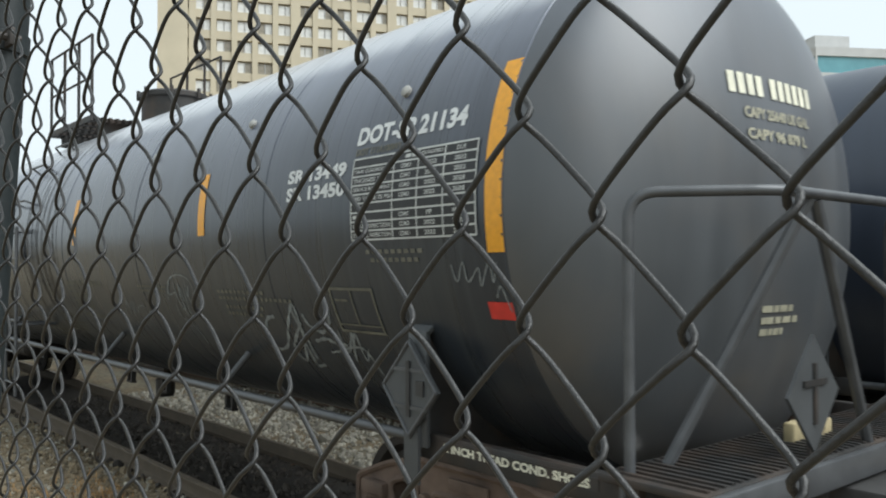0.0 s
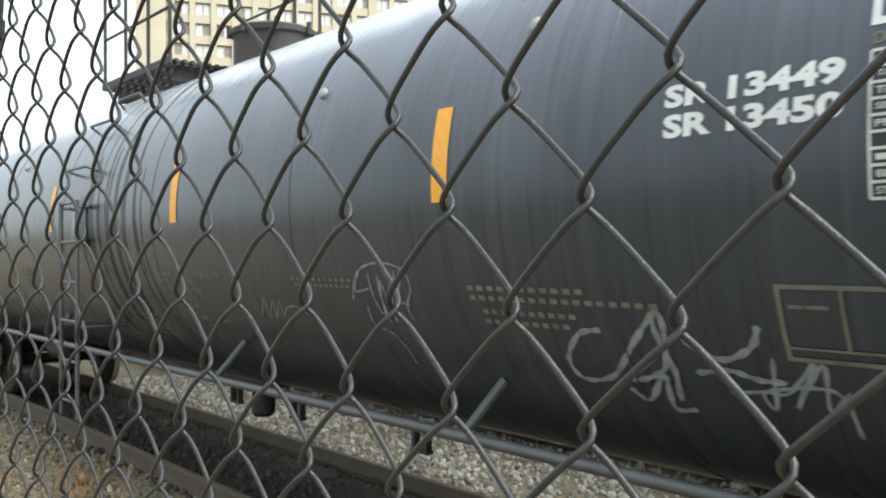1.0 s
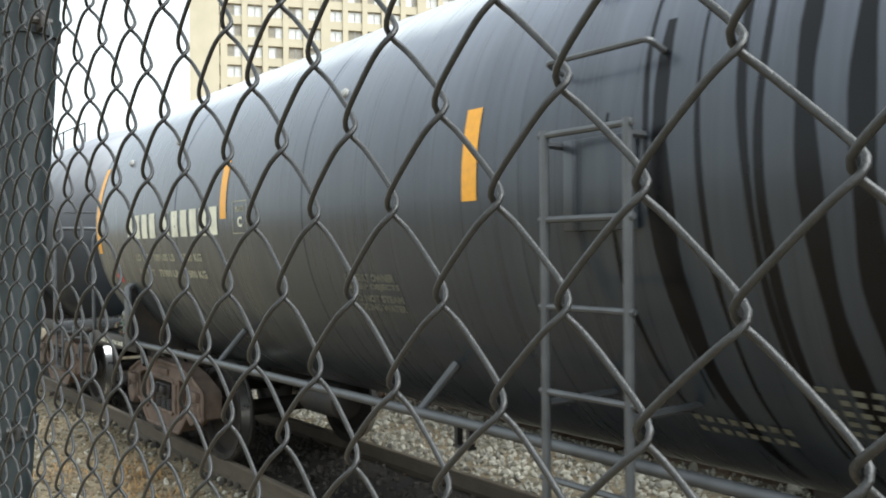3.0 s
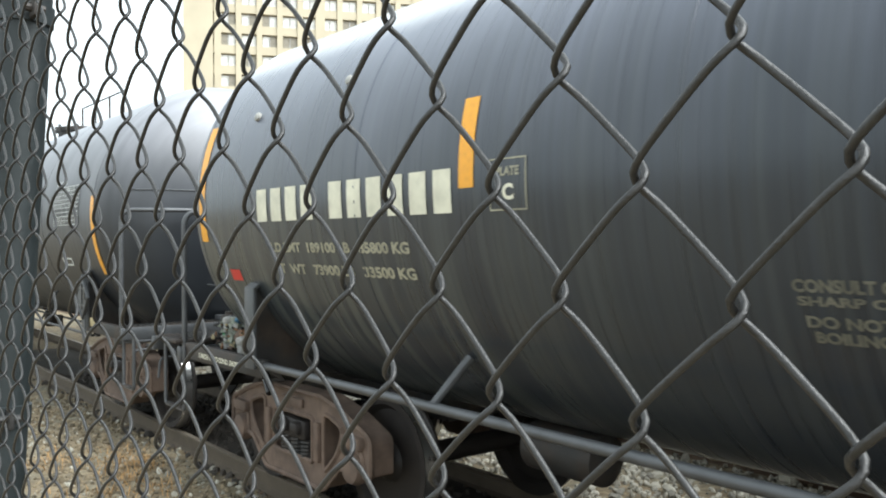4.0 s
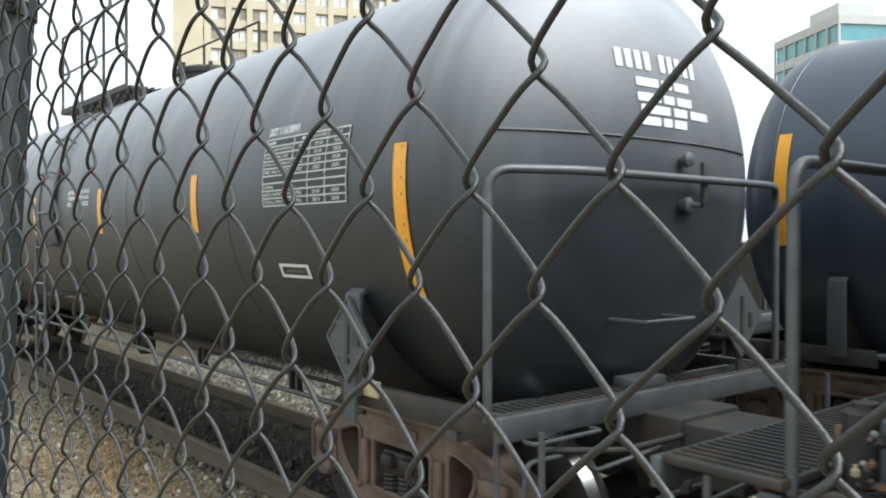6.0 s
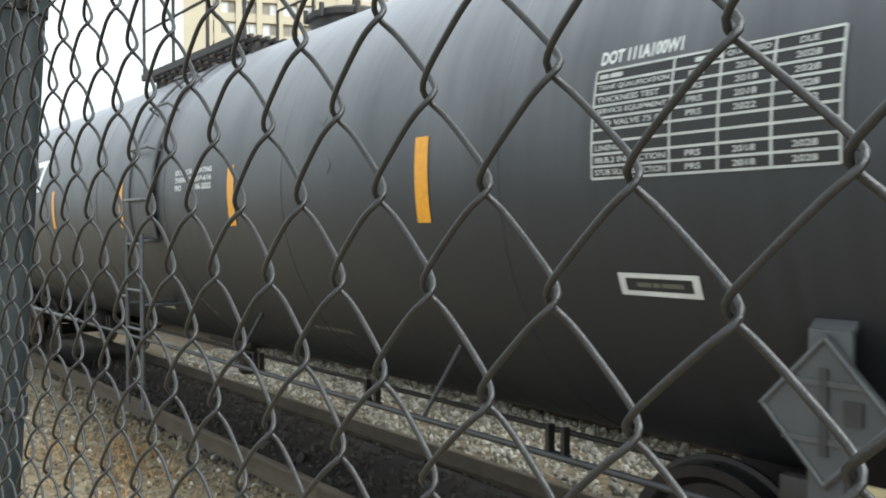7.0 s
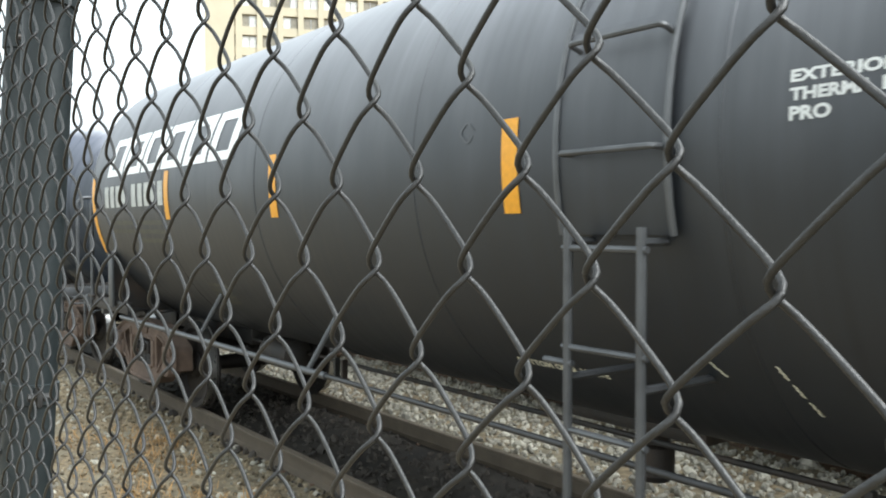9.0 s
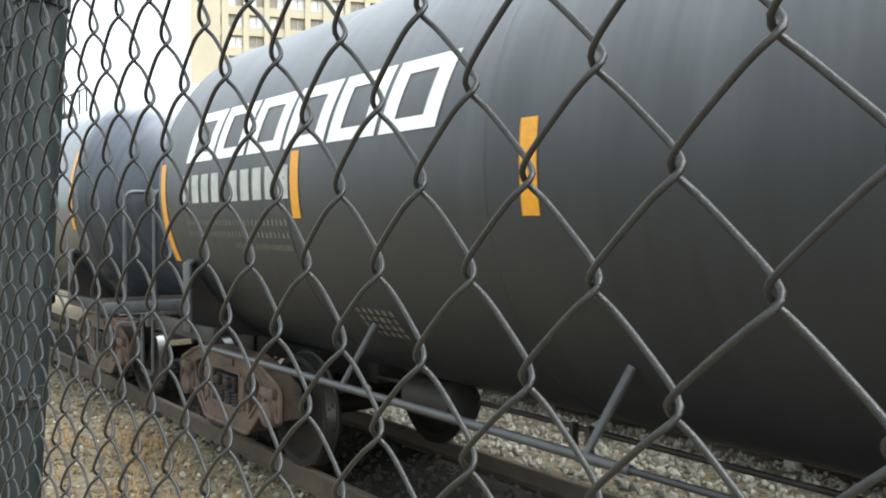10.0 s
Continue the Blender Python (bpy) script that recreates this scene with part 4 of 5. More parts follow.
def running_gear(car, Lr, Lf, bx, rear_gear, out=(0.44, 0.44), rails=(None, None), narrow=False, steps=(None, None)):
    for x in (-bx[0], bx[1]):
        for w, dx in bogie(car, x, WHEELS, TREADS):
            ROLLING.append((w, dx))
        bolster(car, x)
    end_gear(car, Lf, 1, False, out[1], rails[1], narrow, steps[1])
    end_gear(car, Lr, -1, rear_gear, out[0], rails[0], narrow, steps[0])


def blue_car():
    """The first full car: blue-black jacket with streaks, stencils and spray paint."""
    L, cx = 7.80, -10.484
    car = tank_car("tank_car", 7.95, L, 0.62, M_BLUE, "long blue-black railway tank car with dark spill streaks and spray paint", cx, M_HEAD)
    seams(car, (-7.94, -5.6, -3.3, -1.2, 1.0, 3.12, 5.5, 7.79), M_BLUE)
    for x, a, b in ((7.74, -11, 25), (4.53, -4.3, 13.5), (1.43, -4.3, 13.5), (-1.55, -4.3, 13.5), (-4.56, -3.6, 13.8), (-7.87, -13.5, 22)):
        stripe(car, x, a, b)
    for x, d in ((7.7, -23.6), (-7.47, -25.4)):
        part("red_tag", patch(Shape(), x - 0.085, x + 0.085, arc(d), arc(d + 3.4)), M_RED, car, "red tag")
    running_gear(car, 7.95, L, (7.22, 7.05), True, (0.84, 0.53), ((8.74, 2.36, 1.34, 0), None), steps=((8.60, 9.05), None))
    side_pipe(car, -7.25, 7.25, (-4.95, -2.1, 1.9, 4.62))
    data_table(car, 6.56, 7.62, -7.7, 9.8, ("DOT-SP 21134", 6.55, 7.5, arc(13.0), arc(17.3)),
               (("", "-", "QUALIFIED", "DUE"), ("TANK QUALIFICATION", "CDMO", "2022", "2032"), ("THICKNESS TEST", "CDMO", "2022", "2032"), ("SERVICE EQUIPMENT", "CDMO", "2022", "2028"),
                ("PRD VALVE 75 PSI", "CDMO", "2022", "2028"), ("", "", "", ""), ("-", "CDMO", "PP", "NONE"), ("88.B.2 INSPECTION", "CDMO", "2022", "2032"), ("STUB SILL INSPECTION", "CDMO", "2022", "2032")))
    small_print("lettering", lettering("DOT 111A100W1", 6.56, 6.98, arc(10.6), arc(12.2)), M_FADED, car)
    letters(car, lettering("SR 13449", 5.81, 6.48, arc(6.5), arc(9.9)), M_WHITE)
    letters(car, lettering("SR 13450", 5.81, 6.48, arc(2.2), arc(5.6)), M_WHITE)
    s = Shape()
    a, b, v0, v1 = 6.21, 6.67, arc(-29.4), arc(-18.2)
    for p in ((a, b, v0, v0 + 0.018), (a, b, v1 - 0.018, v1), (a, a + 0.018, v0, v1), (b - 0.018, b, v0, v1), (a + 0.22, a + 0.232, v0 + 0.05, v1), (a, b, v0 + 0.05, v0 + 0.06)):
        patch(s, *p, 0.005)
    part("inspection_box", s, M_FADED, car, "faded cream ruled box")
    small_print("box_entry", bars(a + 0.04, a + 0.18, v1 - 0.09, v1 - 0.075, [2, 3]), M_FADED, car)
    # reporting marks: one plain bar for each sign
    bar_row(car, "plain cream marking bar", M_CREAM, -6.89, -4.68, arc(-8.2), arc(0.4), [1] * 4 + [None] + [1] * 6, 0.42)
    letters(car, lettering("LD LMT  189100 LB   85800 KG", -6.75, -5.10, arc(-16.5), arc(-13.8)), M_STENCIL)
    letters(car, lettering("LT  WT   73900 LB   33500 KG", -6.75, -5.09, arc(-22.3), arc(-19.5)), M_STENCIL)
    s = Shape()
    a, b, v0, v1 = -4.385, -4.127, arc(-8.2), arc(1.2)
    for p in ((a, b, v0, v0 + 0.008), (a, b, v1 - 0.008, v1), (a, a + 0.008, v0, v1), (b - 0.008, b, v0, v1)):
        patch(s, *p, 0.005)
    part("plate_box", s, M_STENCIL, car)
    letters(car, lettering("PLATE", a + 0.05, b - 0.05, v1 - 0.085, v1 - 0.04), M_STENCIL)
    part("lettering", lettering("C", a + 0.09, b - 0.09, v0 + 0.05, v0 + 0.13), M_CREAM, car)
    # blocks of small unreadable stencils
    rng = random.Random(8)
    for words, x0, x1, d0, d1 in (("MAXIMUM OPERATING PRESSURE FOR", 0.93, 2.05, -20.4, -18.4), ("HEATER COILS", 0.94, 1.32, -22.8, -20.9), ("PSI", 1.48, 1.58, -22.8, -20.9),
                                  ("EXTERIOR HEATER PIPES", 0.97, 1.66, -25.6, -23.6), ("NO INLET OR OUTLET", 0.99, 1.57, -28.0, -26.1), ("PIPE CAPS REQUIRED", 1.01, 1.57, -30.4, -28.5),
                                  ("VENT TANK WHEN UNLOADING", 1.06, 1.92, -34.6, -32.8), ("CONSULT OWNER", -2.88, -2.33, -20.9, -19.0), ("SHARP OBJECTS", -2.87, -2.30, -23.2, -21.4),
                                  ("DO NOT STEAM", -2.85, -2.30, -26.0, -24.2), ("BOILING WATER", -2.83, -2.30, -28.3, -26.5)):
        letters(car, lettering(words, x0, x1, arc(d0), arc(d1)), M_FADED, "faded cream stencilled words")
    for x0, x1, d0, d1, lines in ((2.95, 3.7, -22, -19, 2), (4.62, 5.75, -23.3, -19.5, 2), (4.66, 5.4, -28, -24, 2),
                                  (0.1, 0.8, -44, -34, 5), (6.62, 7.2, -13, -9.5, 2), (-0.6, 0.0, -50, -44, 2)):
        for i in range(lines):
            v = arc(d0 + (d1 - d0) * (i + 0.3) / lines)
            w = x1 - rng.uniform(0, 0.35) * (x1 - x0)
            small_print("stencil_line", bars(x0 + rng.uniform(0, 0.1), w, v, v + min(0.055, arc((d1 - d0) / lines * 0.5)), [1] * max(4, int((w - x0) / 0.062)), 0.55), M_FADED, car)
    # spray paint
    for pts in (((5.40, -0.72), (5.27, -0.75), (5.16, -0.89), (5.20, -1.0), (5.38, -0.96), (5.56, -0.76), (5.71, -0.62), (5.68, -0.86), (5.56, -0.95), (5.48, -0.95), (5.73, -0.75)),
                ((5.67, -0.63), (5.68, -0.75), (5.71, -0.89), (5.68, -1.06)),
                ((5.79, -0.68), (5.82, -0.76), (5.95, -0.81), (6.08, -0.74), (6.12, -0.65)),
                ((5.44, -1.02), (5.52, -1.08), (5.65, -0.92), (5.63, -1.11), (5.74, -1.10)),
                ((5.81, -0.89), (5.96, -0.86), (6.07, -0.89), (6.18, -0.89))):
        part("spray_paint", stroke(Shape(), pts, 0.027), M_CHALK, car, "loose pale grey spray-painted scrawl")
    for pts in (((6.15, -0.78), (6.10, -1.03), (6.07, -0.95), (6.17, -0.94), (6.30, -0.79), (6.18, -1.02), (6.33, -0.79), (6.31, -1.0), (6.40, -0.90)),
                ((5.93, -0.97), (6.05, -0.95), (6.26, -0.90), (6.37, -0.93), (6.39, -1.13))):
        part("spray_paint", stroke(Shape(), pts, 0.017), M_CHALK, car, "loose pale grey spray-painted scrawl")
    # an outlined tag, two small scrawls and faint scratches near the head
    for pts in (((3.64, -0.65), (3.71, -0.52), (3.83, -0.44), (4.01, -0.42), (4.17, -0.46), (4.20, -0.56), (4.13, -0.66), (4.14, -0.75)),
                ((3.76, -0.68), (3.76, -0.80), (3.90, -0.86), (3.96, -0.97), (3.96, -1.07)), ((3.765, -0.48), (3.69, -0.59), (3.83, -0.57)),
                ((3.85, -0.48), (3.85, -0.62), (3.88, -0.73)), ((3.935, -0.49), (3.92, -0.62), (3.93, -0.79)), ((3.90, -0.76), (3.95, -0.515), (3.985, -0.77), (4.03, -0.49)),
                ((4.09, -0.46), (4.06, -0.61), (4.13, -0.51), (4.075, -0.63), (4.15, -0.66))):
        part("spray_paint", stroke(Shape(), pts, 0.013), M_CHALK, car, "thin pale grey spray-painted line")
    for pts in (((2.45, -0.82), (2.59, -0.68), (2.55, -0.83), (2.70, -0.68), (2.65, -0.83), (2.77, -0.69), (2.76, -0.80), (2.84, -0.74), (2.98, -0.725), (3.08, -0.78)),
                ((7.40, -0.35), (7.43, -0.44), (7.49, -0.34), (7.51, -0.44), (7.60, -0.37), (7.60, -0.46), (7.68, -0.34), (7.69, -0.44), (7.73, -0.34)),
                ((7.69, -0.52), (7.735, -0.46), (7.77, -0.59))):
        part("spray_paint", stroke(Shape(), pts, 0.010), M_CHALK, car, "thin pale grey scribble")
    # dark runs below the manway
    runs = ((-0.50, 58, -40, 0.03), (-0.40, 22, -62, 0.12), (-0.22, 30, -56, 0.03), (-0.08, 62, -50, 0.045), (0.04, 24, -58, 0.05), (0.20, 30, -62, 0.12), (0.40, 26, -64, 0.115),
            (0.55, 64, -20, 0.05), (0.62, 20, -40, 0.035), (0.78, 14, -55, 0.025), (-0.66, 8, -45, 0.03))
    for i, (x, d0, d1, w) in enumerate(runs):
        s = Shape()
        n = 26
        o = len(s.v)
        for j in range(n + 1):
            u = j / n
            v = arc(d0 + (d1 - d0) * u)
            xx = x + 0.20 * (u ** 2) * (1 if i % 2 else 0.7) + 0.02 * noise.noise((u * 4, i * 3.1, 0))
            ww = w * 0.62 * (0.35 + 0.9 * math.sin(math.pi * min(u * 0.9 + 0.08, 1))) * (1 + 0.5 * noise.noise((u * 7, i * 5.7, 2)))
            s.v += [on_tank(xx - ww / 2, v, 0.002), on_tank(xx + ww / 2, v, 0.002)]
        s.f += [(o + 2 * j, o + 2 * j + 1, o + 2 * j + 3, o + 2 * j + 2) for j in range(n)]
        part("spill_streak", s, M_TAR, car, "black glossy spill run")
    # pale strips painted on for the wet glints of the runs near the top
    s = Shape()
    for x, d0, d1, w in ((-0.55, 78, 46, 0.03), (-0.30, 80, 40, 0.05), (0.02, 80, 44, 0.04), (0.25, 82, 36, 0.06), (0.50, 80, 42, 0.04), (0.80, 80, 38, 0.05), (1.0, 80, 50, 0.03)):
        stroke(s, [(x + 0.03 * noise.noise((x * 9, k, 0)), arc(d0 + (d1 - d0) * k / 5)) for k in range(6)], w, 0.0025)
    small_print("run_sheen", s, M_RUNSHEEN, car, "pale wet sheen painted as streaks on the shell")
    hatch(car, 0.35, -1.92, -0.10, 0.26, 0.03)
    ladder(car, -0.92, -0.46, 0.55, 2.60, (0.70, 1.08, 1.46, 1.83, 2.21, 2.58), (18, 36, 50), None)
    part("step_panel", Shape().box((-0.69, -1.535, 2.36), (0.40, 0.02, 0.40), bevel=0.006), M_BLUE, car, "dark step panel behind the ladder")
    placard(car, 7.02, 1.43)
    for x, d in ((5.02, 27), (3.3, 24), (6.9, 24), (-3.0, 26), (-5.9, 26), (-7.1, 22)):
        part("lifting_stud", Shape().lathe([(0, 0.035), (0.02, 0.035), (0.03, 0.02)], Matrix.Translation(on_tank(x, arc(d), 0)) @ pose(0, 0, 0, 90 - d), 14), M_WORN, car, "pale round stud")
    part("sill_label", Shape().box((7.72, -1.392, 1.135), (1.05, 0.006, 0.06)), M_STEEL, car)
    flat = lambda x, v: (x, -1.398, 1.135 + v)
    letters(car, lettering("2 INCH TREAD COND. SHOES", 7.22, 8.20, -0.022, 0.022, flat), M_CREAM, "cream stencilled words")
    letters(car, lettering("2 INCH TREAD COND. SHOES", -8.28, -7.49, -0.047, -0.003, flat), M_CREAM, "cream stencilled words")
    # markings on the front head
    hd = lambda y, z: (L + 0.62 * math.sqrt(max(0.0, 1 - (math.hypot(y, z - TANK_Z) / TANK_R) ** (2 / 0.9))) + 0.006, y, z)
    bar_row(car, "plain cream marking bar", M_CREAM, -0.50, 0.30, 2.955, 3.065, [1] * 4 + [None] + [1] * 6, 0.45, hd)
    letters(car, lettering("CAPY 25640 US GAL", -0.40, 0.24, 2.835, 2.895, hd), M_STENCIL)
    letters(car, lettering("CAPY 96 879 L", -0.39, 0.19, 2.725, 2.785, hd), M_STENCIL)
    for z, w in ((1.845, 0.30), (1.785, 0.36), (1.725, 0.22)):
        small_print("stencil_line", bars(-0.25, -0.25 + w, z, z + 0.035, [4, 2, 3, 2], 0.6, hd), M_STENCIL, car)
    p = part("placard_holder", Shape().prism([(-0.245, 0), (0, -0.27), (0.245, 0), (0, 0.27)], -0.008, 0.008), M_PLATE, car, "grey diamond placard holder")
    p.matrix_basis = pose(L + 0.95, -0.48, 1.50, 0, 0, 90)
    part("clip", Shape().box((0, -0.012, 0), (0.03, 0.012, 0.28)).box((0.0, -0.012, 0.05), (0.22, 0.012, 0.03)), M_STEEL, p)
    part("stem", Shape().box((0, 0.012, -0.24), (0.05, 0.02, 0.40)), M_STEEL, p)
    part("wooden_tag", Shape().box((L + 0.70, -0.16, 1.245), (0.06, 0.14, 0.11), (0, 0, 4), 0.012).box((L + 0.71, 0.0, 1.255), (0.05, 0.17, 0.13), (3, 0, -5), 0.012).box((L + 0.70, 0.15, 1.235), (0.06, 0.11, 0.09), (0, 0, 8), 0.012), M_TAN, car, "split tan wooden block on the platform")
    underside(car, (0.1, 0.9, 1.9, -2.6, 3.4))
    return car


def grey_car():
    """The second full car: plain charcoal tank with a large white logo."""
    L, cx = 7.62, -28.96
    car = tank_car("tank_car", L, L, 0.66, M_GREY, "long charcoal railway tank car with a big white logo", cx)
    seams(car, (-7.61, -5.2, -3.1, -1.0, 1.0, 3.2, 5.4, 7.61), M_GREY)
    for x, a, b in ((7.59, -27.3, 5.8), (4.80, -12, 5.3), (2.40, -12, 5.3), (-0.18, -12, 5.3), (-2.78, -12, 5.3), (-5.06, -12, 5.3), (-7.55, -27, 6.8)):
        stripe(car, x, a, b)
    running_gear(car, L, L, (7.25, 6.98), False, (0.20, 0.20), ((8.16, 2.43, 1.40, 0.22), (8.16, 2.43, 1.40, 0.22)), True, ((8.23, 8.54), (8.23, 8.54)))
    side_pipe(car, -7.1, -2.3, (-4.6, -2.45), 1.005, 0.026)
    side_pipe(car, -2.3, 7.0, (2.19, 4.70), 1.005, 0.017, M_DARKPIPE)
    data_table(car, 6.0, 7.06, -5.5, 11.6, ("DOT 111A100W1", 6.01, 6.42, arc(12.6), arc(14.9)),
               (("-", "-", "QUALIFIED", "DUE"), ("TANK QUALIFICATION", "PRS", "2018", "2028"), ("THICKNESS TEST", "PRS", "2018", "2028"), ("SERVICE EQUIPMENT", "PRS", "2018", "2028"),
                ("PRD VALVE 75 PSI", "PRS", "2022", "2032"), ("", "", "", ""), ("LINING", "", "", ""), ("88.B.2 INSPECTION", "PRS", "2018", "2028"), ("STUB SILL INSPECTION", "PRS", "2018", "2028")))
    s = Shape()
    a, b, v0, v1 = 6.07, 6.47, arc(-24.4), arc(-20.6)
    for p in ((a, b, v0, v0 + 0.022), (a, b, v1 - 0.022, v1), (a, a + 0.035, v0, v1), (b - 0.035, b, v0, v1)):
        patch(s, *p, 0.005)
    part("built_box", s, M_WHITE, car, "white framed built date")
    small_print("box_entry", bars(a + 0.09, b - 0.08, v0 + 0.04, v0 + 0.06, [2, 1, 3]), M_FADED, car)
    letters(car, lettering("EXTERIOR  COATING", 1.27, 2.04, arc(4.4), arc(6.1)), M_WHITE, "white stencilled words")
    letters(car, lettering("THERMA", 1.27, 1.56, arc(2.0), arc(3.7)), M_WHITE)
    small_print("stencil_line", bars(1.585, 1.78, arc(2.0), arc(3.7), [1] * 5, 0.35), M_WHITE, car)
    letters(car, lettering("P-616", 1.80, 2.04, arc(2.0), arc(3.7)), M_WHITE)
    letters(car, lettering("BOTTOM OPER. VALVE", -0.61, 0.06, arc(-47.9), arc(-46.0)), M_CREAM)
    letters(car, lettering("PRO", 1.27, 1.42, arc(-0.6), arc(1.3)), M_WHITE)
    letters(car, lettering("06-2022", 1.72, 2.04, arc(-0.6), arc(1.3)), M_WHITE)
    # the big logo: six slanted plain frames
    v0, v1 = arc(6.1), arc(22.4)
    w = 3.56 / 6
    for i in range(6):
        x = -7.02 + i * w
        q, sl = w * 0.92, 0.22
        hv = v1 - v0
        f = Shape()
        for a, b, c, d in ((0, 1, 0.80, 1.0), (0, 0.25, 0.18, 0.80), (0.75, 1, 0.18, 0.80), (0, 1, 0.0, 0.18)):
            patch(f, x + q * a + sl * c * hv, x + q * b + sl * c * hv, v0 + hv * c, v0 + hv * d, 0.005, sl)
        part("logo_block", f, M_LOGO, car, "white slanted logo block")
    bar_row(car, "plain cream marking bar", M_MARK, -7.08, -5.15, arc(-6.8), arc(2.0), [1] * 4 + [None] + [1] * 5, 0.42)
    rng = random.Random(5)
    for x0, x1, d0, d1, lines in ((-7.05, -5.22, -22.0, -11.5, 3), (-4.72, -4.28, -46, -36, 4), (3.0, 3.5, -45, -42, 1)):
        for i in range(lines):
            v = arc(d0 + (d1 - d0) * (i + 0.3) / lines)
            small_print("stencil_line", bars(x0 + (0.9 if lines == 3 and i == 0 else 0), x1, v, v + 0.045, [1] * max(5, int((x1 - x0) / 0.065)), 0.6), M_FADED, car)
    hatch(car, 1.75, -1.45, 1.30, 0.06, -0.06)
    ladder(car, 0.31, 0.71, 0.45, 2.06, (0.70, 1.18, 1.54, 1.97), (-1, 16, 32, 46), (0.17, 0.78, -15.5, 18))
    part("step_bar", Shape().tube([(0.17, -1.63, 1.47), (0.34, -1.63, 1.47)], 0.016, 8), M_PIPE, car)
    s = Shape()
    for a, b, c, d in ((0.74, 0.80, -38, -41), (1.06, 1.09, -37, -39.5), (1.10, 1.125, -40.5, -43), (1.135, 1.16, -44, -47)):
        stroke(s, [(a + (b - a) * k / 5 + 0.008 * (k % 2), arc(c + (d - c) * k / 5)) for k in range(6)], 0.011)
    small_print("chalk_mark", s, M_CREAM, car, "pale chalked dashes")
    for pts in (((-0.57, 0.10), (-0.52, 0.15), (-0.46, 0.11)), ((-0.57, 0.10), (-0.51, 0.05), (-0.47, 0.08)), ((3.64, 0.355), (3.70, 0.315), (3.745, 0.38)), ((3.80, 0.10), (3.85, 0.05), (3.80, 0.0))):
        part("scuff", stroke(Shape(), pts, 0.012), M_PIPE, car, "faint scuffed diamond outline")
    placard(car, 6.98, 1.46)
    part("wooden_tag", Shape().box((7.05, -1.39, 1.17), (0.30, 0.03, 0.10), bevel=0.008), M_TAN, car, "tan block")
    hd = lambda y, z: (L + 0.66 * math.sqrt(max(0.0, 1 - (math.hypot(y, z - TANK_Z) / TANK_R) ** (2 / 0.9))) + 0.006, y, z)
    bar_row(car, "plain white marking bar", M_WHITE, -0.44, 0.30, 3.07, 3.18, [1] * 4 + [None] + [1] * 5, 0.75, hd)
    for z, u0, u1 in ((2.97, -0.30, 0.2), (2.88, -0.30, 0.22), (2.81, -0.28, 0.4), (2.74, -0.28, 0.15)):
        small_print("stencil_line", bars(u0, u1, z, z + 0.05, [4, 2, 3], 0.6, hd), M_WHITE, car)
    part("head_weld", Shape().tube([hd(-1.25 + 2.3 * k / 24, 2.66) for k in range(25)], 0.007, 6), M_PIPE, car, "thin weld line across the head")
    for z in (2.58, 2.31):
        part("rail_lug", Shape().lathe([(-0.05, 0.03), (0.10, 0.03), (0.11, 0.045), (0.14, 0.045), (0.15, 0.02)], pose(8.20, 0.08, z - 0.03, 0, 90), 14), M_PIPE, car, "round bolt boss")
    part("rail_bracket", Shape().box((8.36, 0.20, 2.41), (0.03, 0.05, 0.26), bevel=0.008).box((8.33, 0.14, 2.28), (0.05, 0.14, 0.03), bevel=0.008), M_STEEL, car)
    part("grab_iron", Shape().tube([(8.10, -0.45, 1.61), (8.42, -0.45, 1.61), (8.42, 0.0, 1.61), (8.12, 0.0, 1.61)], 0.012, 8), M_PIPE, car)
    p = part("placard_holder", Shape().prism([(-0.245, 0), (0, -0.27), (0.245, 0), (0, 0.27)], -0.008, 0.008), M_PLATE, car, "grey diamond placard holder")
    p.matrix_basis = pose(8.26, 0.78, 1.56, 0, 0, 90)
    part("clip", Shape().box((0, -0.012, 0), (0.03, 0.012, 0.28)).box((0.10, -0.012, -0.02), (0.03, 0.012, 0.09)), M_STEEL, p)
    part("stem", Shape().box((0, 0.012, -0.24), (0.05, 0.02, 0.40)), M_STEEL, p)
    part("deck_box", Shape().box((8.19, -0.20, 1.235), (0.16, 0.30, 0.06), bevel=0.01), M_PIPE, car, "grey flat box on the end platform")
    underside(car, (-0.5, 1.2, 3.1, -3.2, 5.0))
    return car


def plain_car(cx, paint, label, moving=True):
    L = 7.85
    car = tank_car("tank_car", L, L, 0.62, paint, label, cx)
    known = len(ROLLING)
    seams(car, (-7.83, -3.9, 0, 3.9, 7.83), paint)
    for x, a, b in ((7.74, -16, 20), (4.7, -8, 9), (1.6, -8, 9), (-1.6, -8, 9), (-4.7, -8, 9), (-7.74, -16, 20)):
        stripe(car, x, a, b)
    running_gear(car, L, L, (7.3, 7.3), False, rails=((8.55, 2.47, 1.15, 0), (8.55, 2.47, 1.15, 0)))
    side_pipe(car, -7.15, 7.1, (-6.1, -3.9, 2.3, 4.3, 6.2))
    hatch(car, 0.4, -2.2, -0.3, 0.26, 0.03)
    ladder(car, -0.92, -0.46, 0.55, 2.60, (0.70, 1.08, 1.46, 1.83, 2.21, 2.58), (18, 36, 50), None)
    underside(car, (0.0, 1.2, -3.2))
    if not moving:
        del ROLLING[known:]
    return car


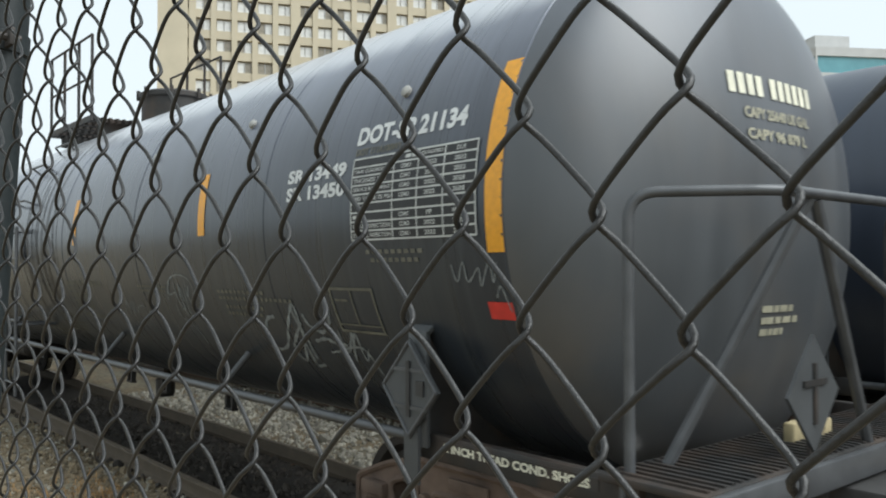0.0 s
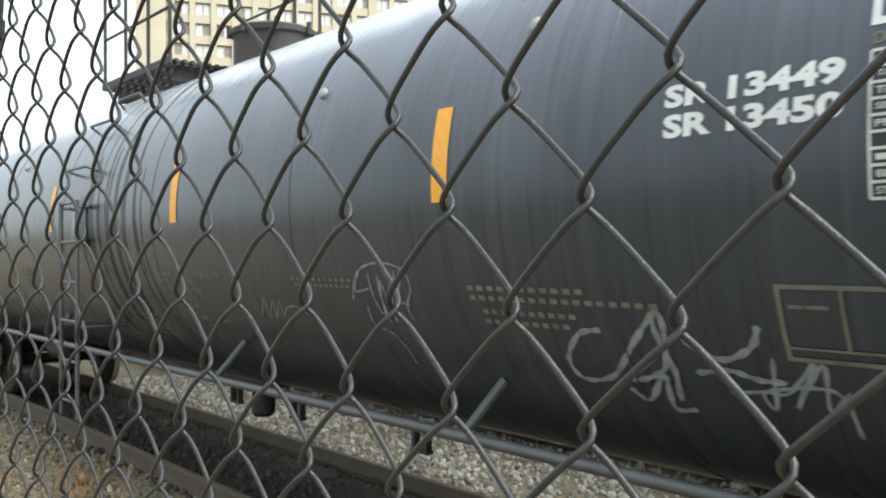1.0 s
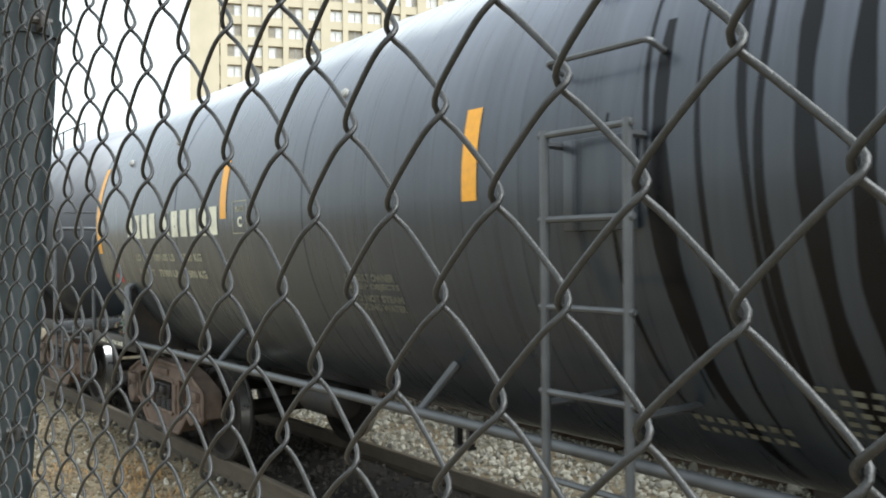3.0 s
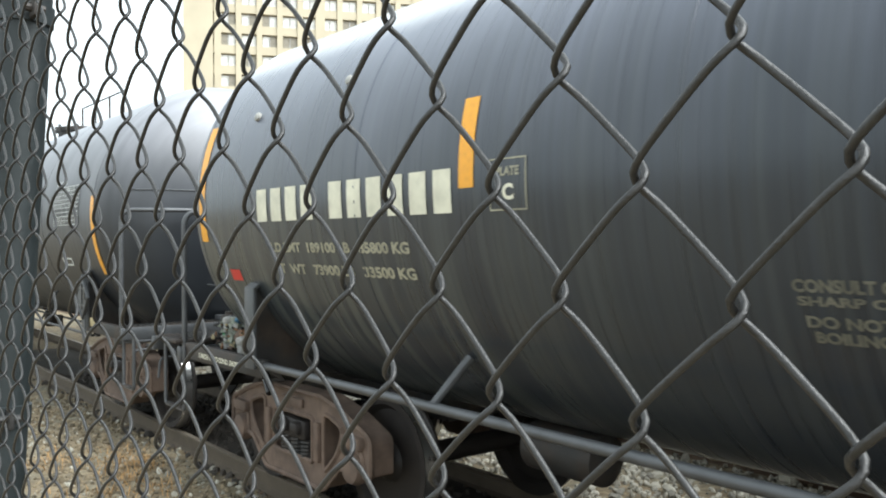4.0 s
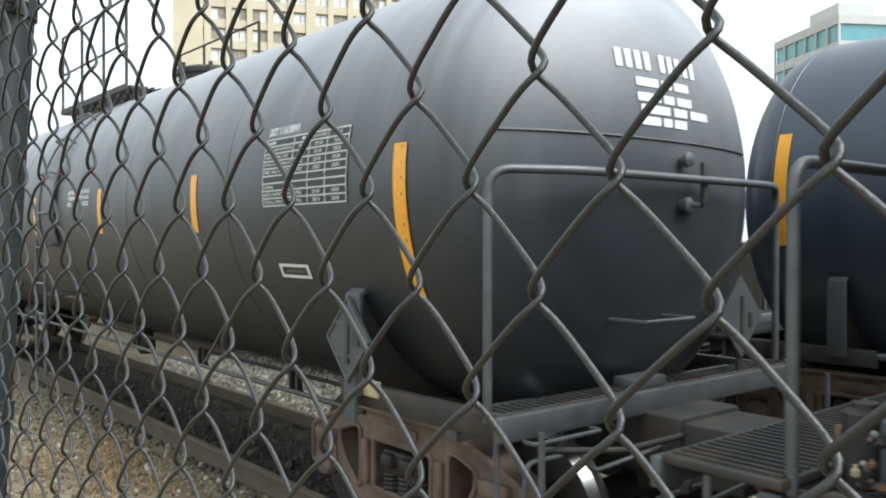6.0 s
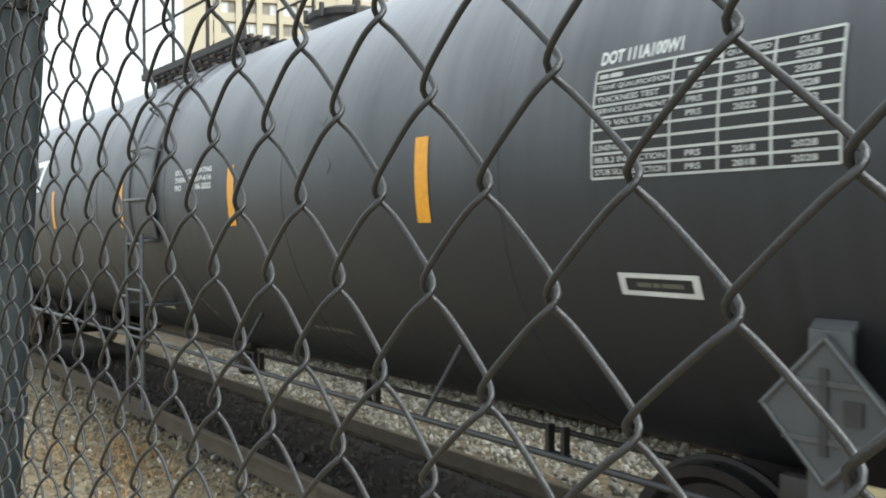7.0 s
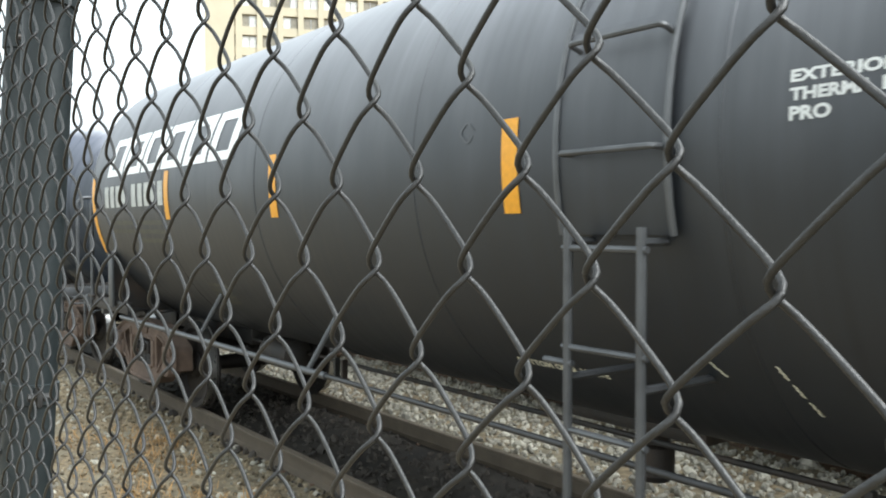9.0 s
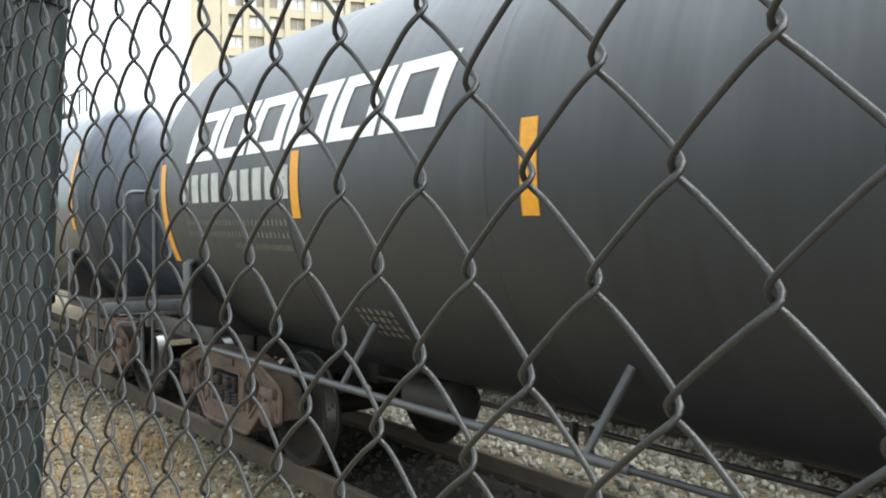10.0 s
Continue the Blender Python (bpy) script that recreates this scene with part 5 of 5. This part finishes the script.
ground()
track("track_1", TRACK_Y, M_RAIL, M_RAILTOP, "railway track with dull brown rails on oily sleepers")
track("track_2", TRACK_Y + 3.95, M_RUSTRAIL, M_RUSTRAIL, "disused railway track with rusty rails")
# a strip between the rails, darker than the ground outside them
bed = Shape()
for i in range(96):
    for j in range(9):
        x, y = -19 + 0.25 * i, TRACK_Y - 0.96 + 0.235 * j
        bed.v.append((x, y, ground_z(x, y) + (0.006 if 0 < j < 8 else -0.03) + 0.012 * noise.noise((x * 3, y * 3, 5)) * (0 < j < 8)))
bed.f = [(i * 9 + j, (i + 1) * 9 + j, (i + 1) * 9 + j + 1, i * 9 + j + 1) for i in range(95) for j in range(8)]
tagged(part("track_bed", bed, M_DARKBED), "black dirt between the rails", "track bed", kind="structure")
RY = (TRACK_Y - 0.7535, TRACK_Y + 0.7535)
clear = lambda x, y: all(abs(y - r) > 0.09 for r in RY)
stones("ballast_far", M_STONE, 9000, -15, 4, TRACK_Y + 0.85, TRACK_Y + 3.1, 0.030, "pale crushed ballast stones beyond the rails")
stones("ballast_back", M_BROWNSTONE, 4000, -15, 5, TRACK_Y + 3.1, TRACK_Y + 6.5, 0.032, "brown ballast stones round the rusty track")
stones("ballast_track", M_DARKSTONE, 5000, -15, 3, TRACK_Y - 0.95, TRACK_Y + 0.9, 0.028, "dark stones between the rails", clear)
stones("ballast_near", M_BROWNSTONE, 6500, -13, 2, 1.2, TRACK_Y - 0.85, 0.020, "small brown stones and dirt beside the fence")
stones("pebble_near", M_STONE, 1000, -13, 2, 1.2, TRACK_Y - 0.85, 0.022, "scattered pale stones beside the fence")
dry_grass()
# added stand-in for an unidentified dark strip below eye level
tagged(part("far_backdrop", Shape().box((-60, 17.5, 0.85), (200, 0.25, 2.3)), M_STEEL), "low dark backdrop added along the far side of the yard", "wall", kind="structure")
tower()
glass_block()
fence()
fence_post(-1.05, 0.035, 0.030, 2.80, "round blue-grey steel fence post with bands")
fence_post(-1.36, 0.060, 0.024, 2.80, "slimmer blue-grey steel gate post beside the fence")
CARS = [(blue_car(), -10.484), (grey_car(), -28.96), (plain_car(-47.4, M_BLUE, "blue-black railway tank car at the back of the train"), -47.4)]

standing = plain_car(4.2, M_NAVY, "navy-black railway tank car standing on the back track", False)
standing.matrix_basis = pose(4.2, TRACK_Y + 3.95, 0)
standing = plain_car(-13.85, M_NAVY, "navy-black railway tank car with amber tape standing on the back track", False)
standing.matrix_basis = pose(-13.85, TRACK_Y + 3.95, 0)


def gone(t):
    """Metres that the train has gone at t, smoothly through the half seconds."""
    last = len(GONE) - 1
    i = min(max(int(2 * t), 0), last - 1)
    b, c = GONE[i], GONE[i + 1]
    a = GONE[i - 1] if i else 2 * b - c
    d = GONE[i + 2] if i + 2 <= last else 2 * c - b
    u = 2 * t - i
    return 0.5 * (2 * b + (c - a) * u + (2 * a - 5 * b + 4 * c - d) * u * u + (3 * b - 3 * c + d - a) * u ** 3)


def motions():
    for car, cx in CARS:
        walk(car, [(0.5 * k, pose(cx + gone(0.5 * k), TRACK_Y, 0)) for k in range(21)])
    for w, dx in ROLLING:
        walk(w, [(0.2 * k, pose(dx, 0, WHEEL_R, 0, math.degrees(gone(0.2 * k) / WHEEL_R), 0)) for k in range(51)])


motions()
